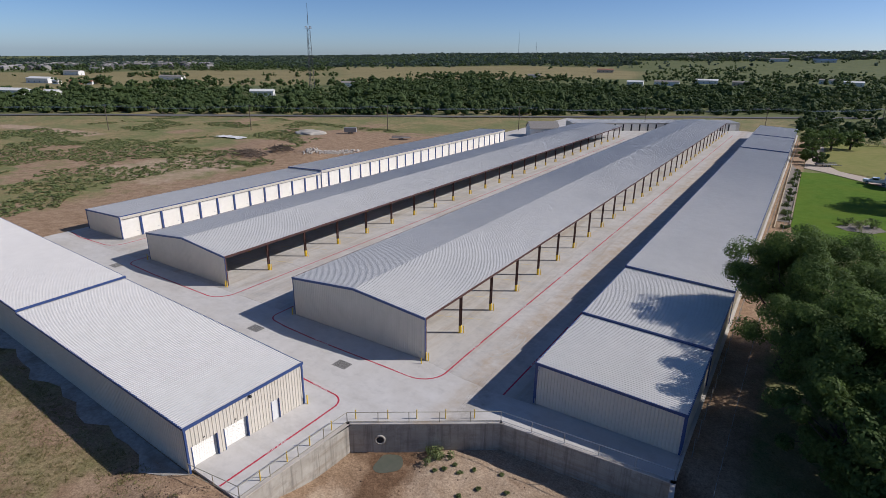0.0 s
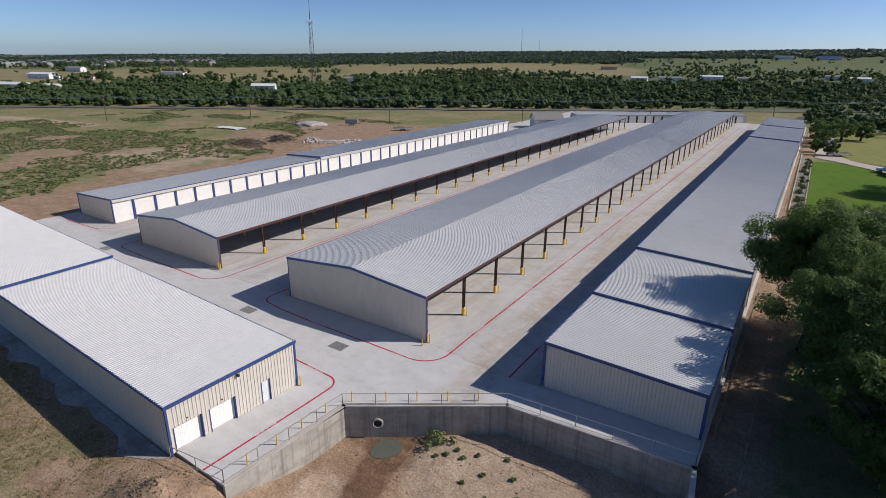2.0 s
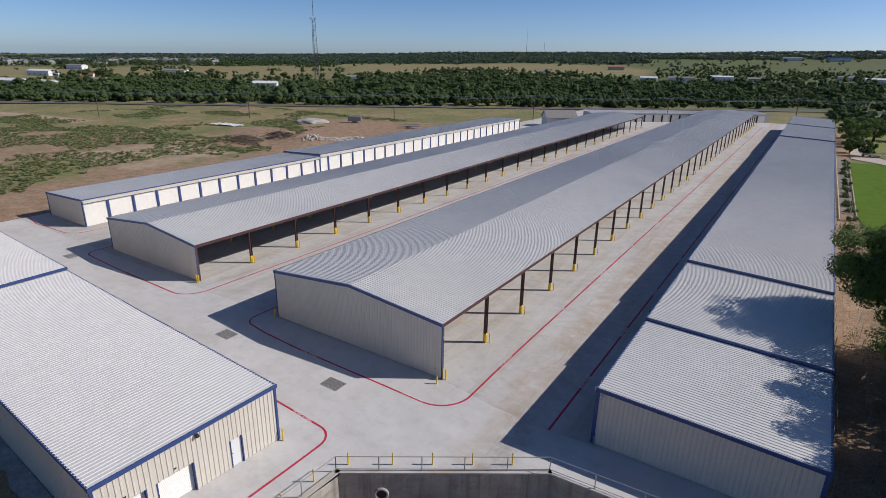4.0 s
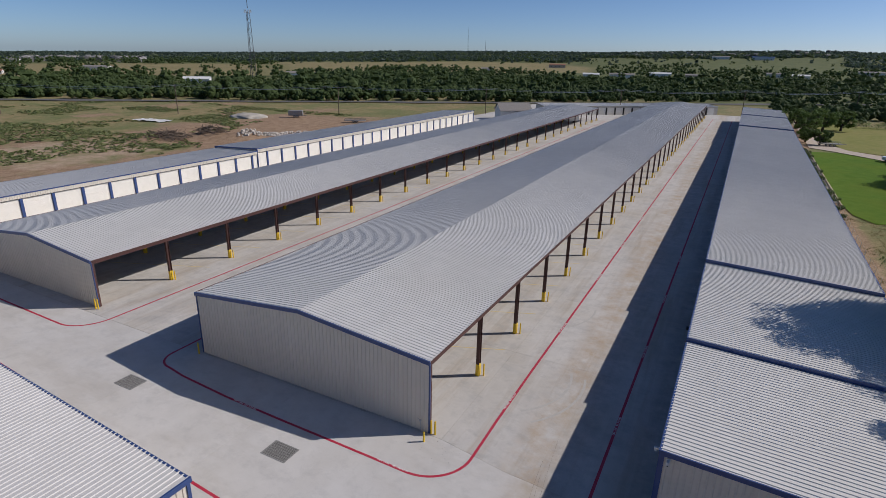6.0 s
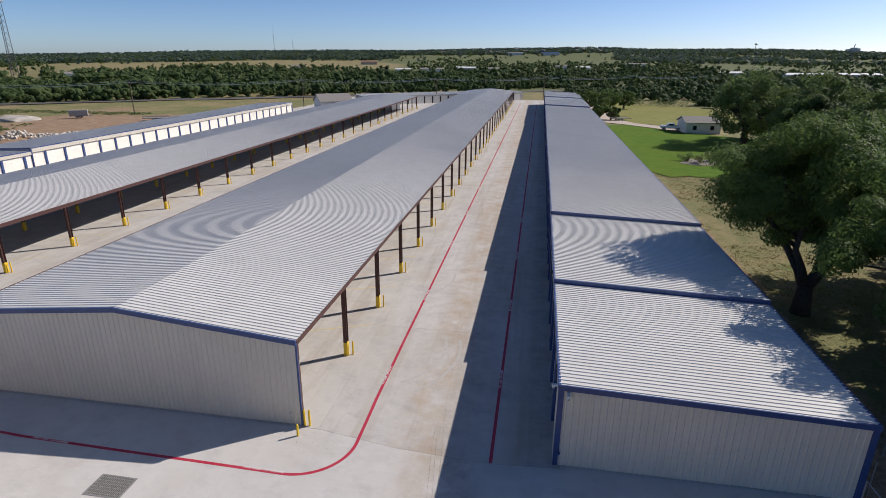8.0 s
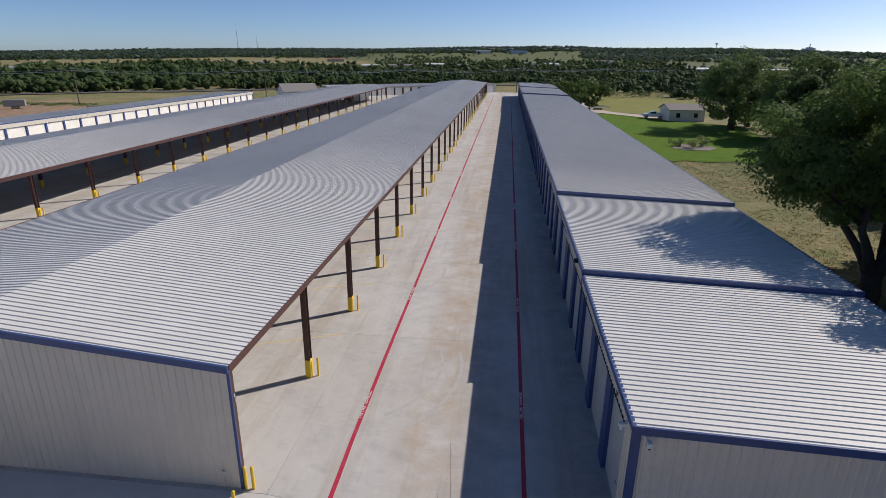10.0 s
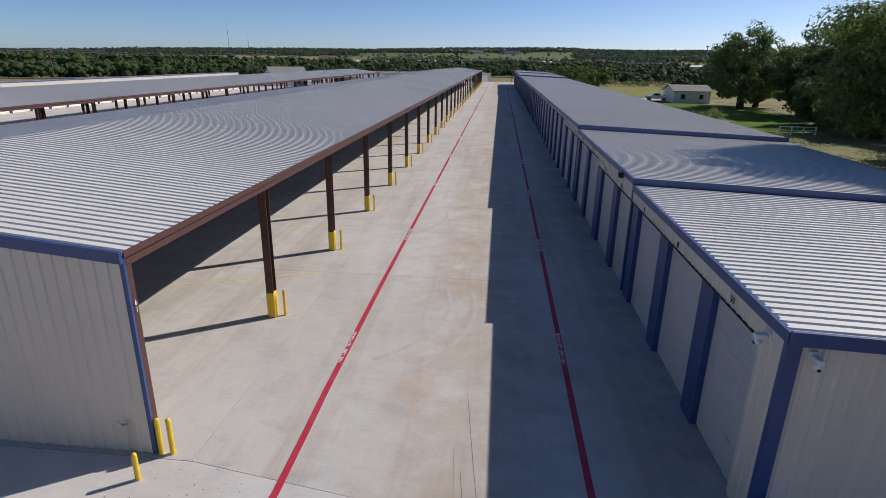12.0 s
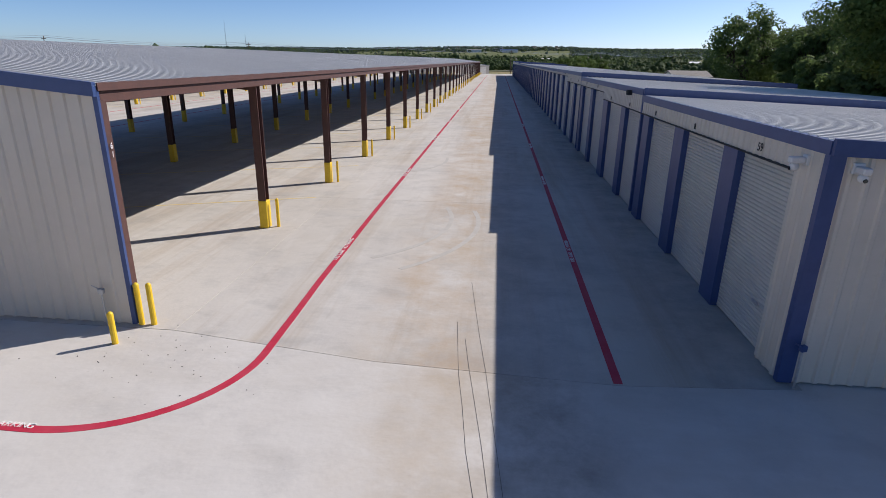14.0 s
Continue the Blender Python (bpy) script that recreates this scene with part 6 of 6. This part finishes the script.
def stone_mesh():
    bm = bmesh.new()
    bmesh.ops.create_icosphere(bm, subdivisions=1, radius=1)
    for v in bm.verts:
        v.co *= 0.75 + 0.5 * rg.uniform()
    me = bpy.data.meshes.new("stone")
    bm.to_mesh(me)
    bm.free()
    me.materials.append(M_STONE)
    return me


stones = [stone_mesh() for _ in range(5)]
heap = thing("stone_heap", "heap of white limestone blocks on the dirt", "stone heap")
for i in range(260):
    u, v = rg.uniform(-1, 1), rg.normal() * 0.35
    x, y = -97.5 + u * 5.5, 88.5 + u * 6.5 + v * 3.6
    s = rg.uniform(0.2, 0.46)
    share("stone", stones[i % 5], heap, Matrix.LocRotScale((x, y, gz(x, y) + s * 0.4 + rg.uniform(0, 0.6) * (abs(v) < 0.3)), Euler(rg.uniform(0, 6, 3)), (s, s, s * 0.8)))
mound = thing("earth_mound", "low pale heap of fill earth in the lot", "earth mound", m=Matrix.Translation((-142, 122, gz(-142, 122))))
bm = bmesh.new()
bmesh.ops.create_icosphere(bm, subdivisions=4, radius=1)
for v in bm.verts:
    k = noise.noise(v.co * 2.2) * 0.22
    v.co = V(v.co.x * 7 * (1 + k), v.co.y * 5 * (1 + k), v.co.z * 1.5 * (1 + k))
part("earth", bm, M_PALE, mound, smooth=True)


def brush(x, y, r, n, label):
    t = thing("brush_pile", label, "brush pile", "brush piles", m=Matrix.Translation((x, y, gz(x, y))))
    bm = bmesh.new()
    for i in range(n):
        a, q = rg.uniform(0, 6.28), rg.uniform(0, 1) ** 0.6 * r
        p = V(q * math.cos(a), q * math.sin(a) * 0.6, max(0.1, 1.3 * (1 - q / r)))
        d = V(*rg.normal(size=3))
        d.z *= 0.3
        d = d.normalized() * rg.uniform(0.6, 1.7)
        limb(bm, [p - d, p + V(0, 0, 0.1), p + d], 0.09, 0.03, 4)
    part("branches", bm, M_WOOD, t)


brush(-118, 72, 7, 260, "tangled pile of cut brush on the dirt")
brush(-112, 80, 5, 160, "tangled pile of cut brush on the dirt")
sl = thing("plastic_sheet", "white plastic sheeting lying on the grass", "sheeting", m=Matrix.Translation((-156, 94.5, gz(-156, 94.5) + 0.1)))
bm = bmesh.new()
bmesh.ops.create_grid(bm, x_segments=14, y_segments=8, size=1)
for v in bm.verts:
    v.co = V(v.co.x * 6.5, v.co.y * 2.2 + 0.7 * v.co.x, 0.3 + 0.5 * noise.noise(v.co * 3))
part("sheeting", bm, M_PAINTW, sl, smooth=True)


# ---- fences ----
def wire_fence(x0, y0, x1, y1, step, h, label, rail=True):
    t = thing("chain_link_fence", label, "fence", "fences")
    L = math.hypot(x1 - x0, y1 - y0)
    n = int(L / step)
    me = None
    for i in range(n + 1):
        x, y = x0 + (x1 - x0) * i / n, y0 + (y1 - y0) * i / n
        z = gz(x, y)
        if me is None:
            ob = part("post", tube(B(), (0, 0, -0.2), (0, 0, h), 0.03, seg=6), M_GALV, t)
            me = ob.data
            ob.matrix_basis = Matrix.Translation((x, y, z))
        else:
            share("post", me, t, Matrix.Translation((x, y, z)))
    for hh in ((h, 0.5 * h, 0.1) if rail else (h - 0.05, h * 0.55)):
        bm = bmesh.new()
        limb(bm, [V(x0 + (x1 - x0) * i / n, y0 + (y1 - y0) * i / n, gz(x0 + (x1 - x0) * i / n, y0 + (y1 - y0) * i / n) + hh) for i in range(n + 1)], 0.009, 0.009, 4)
        part("rail", bm, M_STEEL, t)


wire_fence(27.0, 0.0, 27.4, 220.0, 3.05, 1.8, "galvanised chain-link fence behind the storage row")
wire_fence(29.2, -14.0, 29.6, 150.0, 3.4, 1.2, "old wire fence with thin posts by the trees", False)
wf = thing("white_fence", "short white rail fence on the grass by the oaks", "fence")
for i in range(4):
    part("post", box(B(), 46.5 + i * 1.6, 46.62 + i * 1.6, 72.9, 73.02, gz(48, 73), gz(48, 73) + 1.2), M_PAINTW, wf)
for z_ in (0.6, 1.05):
    part("rail", box(B(), 46.5, 51.4, 72.92, 73.0, gz(48, 73) + z_, gz(48, 73) + z_ + 0.1), M_PAINTW, wf)

M_TIMBER = mat("weathered_timber", (0.36, 0.29, 0.20), (0.50, 0.42, 0.31), 3.0, rough=0.9, bump=0.006, bscale=20, rnd=0.15)


def timber_edging(x0, y0, x1, y1):
    """A row of squared landscape timbers laid end to end."""
    t = thing("timber_edging", "weathered squared timbers edging the planted border", "edging", "border edgings")
    n = int((y1 - y0) / 2.4)
    me = None
    for k in range(n):
        x, y = x0 + (x1 - x0) * k / n, y0 + (y1 - y0) * k / n
        m_k = Matrix.Translation((x, y, gz(x, y) + 0.02)) @ Matrix.Rotation(math.atan2(x0 - x1, y1 - y0), 4, "Z")
        if me is None:
            ob = part("timber", box(B(), -0.1, 0.1, 0.02, 2.36, -0.1, 0.26, 0.015), M_TIMBER, t)
            ob.matrix_basis = m_k
            me = ob.data
        else:
            share("timber", me, t, m_k)


timber_edging(27.9, 80.0, 27.5, 163.0)
timber_edging(30.4, 84.0, 30.35, 150.0)

# ---- small fittings ----
def wall_cam(m, label):
    t = thing("security_camera", label, "security camera", "security cameras", m=m)
    part("bracket", box(B(), -0.09, 0.09, -0.05, 0.0, -0.09, 0.09, 0.01), M_PAINTW, t)
    part("housing", box(B(), -0.07, 0.07, -0.30, -0.05, -0.06, 0.05, 0.02), M_PAINTW, t)
    bm = bmesh.new()
    bmesh.ops.create_uvsphere(bm, u_segments=12, v_segments=8, radius=0.08)
    bmesh.ops.transform(bm, matrix=Matrix.Translation((0, -0.2, -0.12)), verts=bm.verts)
    part("dome", bm, M_PAINTW, t, smooth=True)
    part("lens", tube(B(), (0, -0.27, -0.15), (0, -0.285, -0.155), 0.035, seg=10), M_GLASS, t)


wall_cam(Matrix.Translation((13.38, -0.755, 4.0)), "white dome security camera on the end wall")
wall_cam(Matrix.Translation((12.93, -0.12, 4.02)) @ Matrix.Rotation(radians(-90), 4, "Z"), "white security camera beside the roll-up door")
num = thing("unit_number", "black number 59 above the roll-up door", "number", "unit numbers")
text_mesh("digits", "59", 0.24, Matrix.Translation((12.91, 1.66, 3.97)) @ Euler((radians(90), 0, radians(-90))).to_matrix().to_4x4(), M_DARK, num)
num = thing("unit_number", "white number 61 on the canopy corner post", "number", "unit numbers")
text_mesh("digits", "6\n1", 0.17, Matrix.Translation((0.075, 0.09, 3.75)) @ Euler((radians(90), 0, radians(90))).to_matrix().to_4x4(), M_WHITE, num)
for k in range(9):
    num = thing("unit_number", "small dark unit number above a roll-up door", "number", "unit numbers")
    part("digits", box(B(), 12.905, 12.925, 5.65 + 4.0 * k - 0.05, 5.65 + 4.0 * k + 0.05, (3.88, 4.26, 4.6)[(k > 3) + (k > 7)], (4.03, 4.41, 4.74)[(k > 3) + (k > 7)]), M_DARK, num)


def hose_bib(x, y, yaw, label, paint):
    t = thing("water_hydrant", label, "yard hydrant", "yard hydrants", m=Matrix.Translation((x, y, 0)) @ Matrix.Rotation(radians(yaw), 4, "Z"))
    part("standpipe", tube(B(), (0, 0, 0), (0, 0, 0.75), 0.022, seg=8), M_GALV, t)
    part("head", box(B(), -0.06, 0.06, -0.05, 0.05, 0.75, 0.87, 0.015), paint, t)
    part("lever", tube(B(), (0.02, 0, 0.85), (0.2, 0, 0.93), 0.012, seg=6), paint, t)


hose_bib(13.16, -0.90, 200, "blue-headed yard hydrant by the corner", M_BLUE)
hose_bib(-0.55, -0.15, 180, "grey yard hydrant by the end wall", M_GALV)
wl = thing("wall_light", "dark wall light above the roll-up doors", "wall light")
part("housing", box(B(), 12.72, 12.94, 13.45, 13.72, 4.32, 4.52, 0.03), M_DARK, wl)
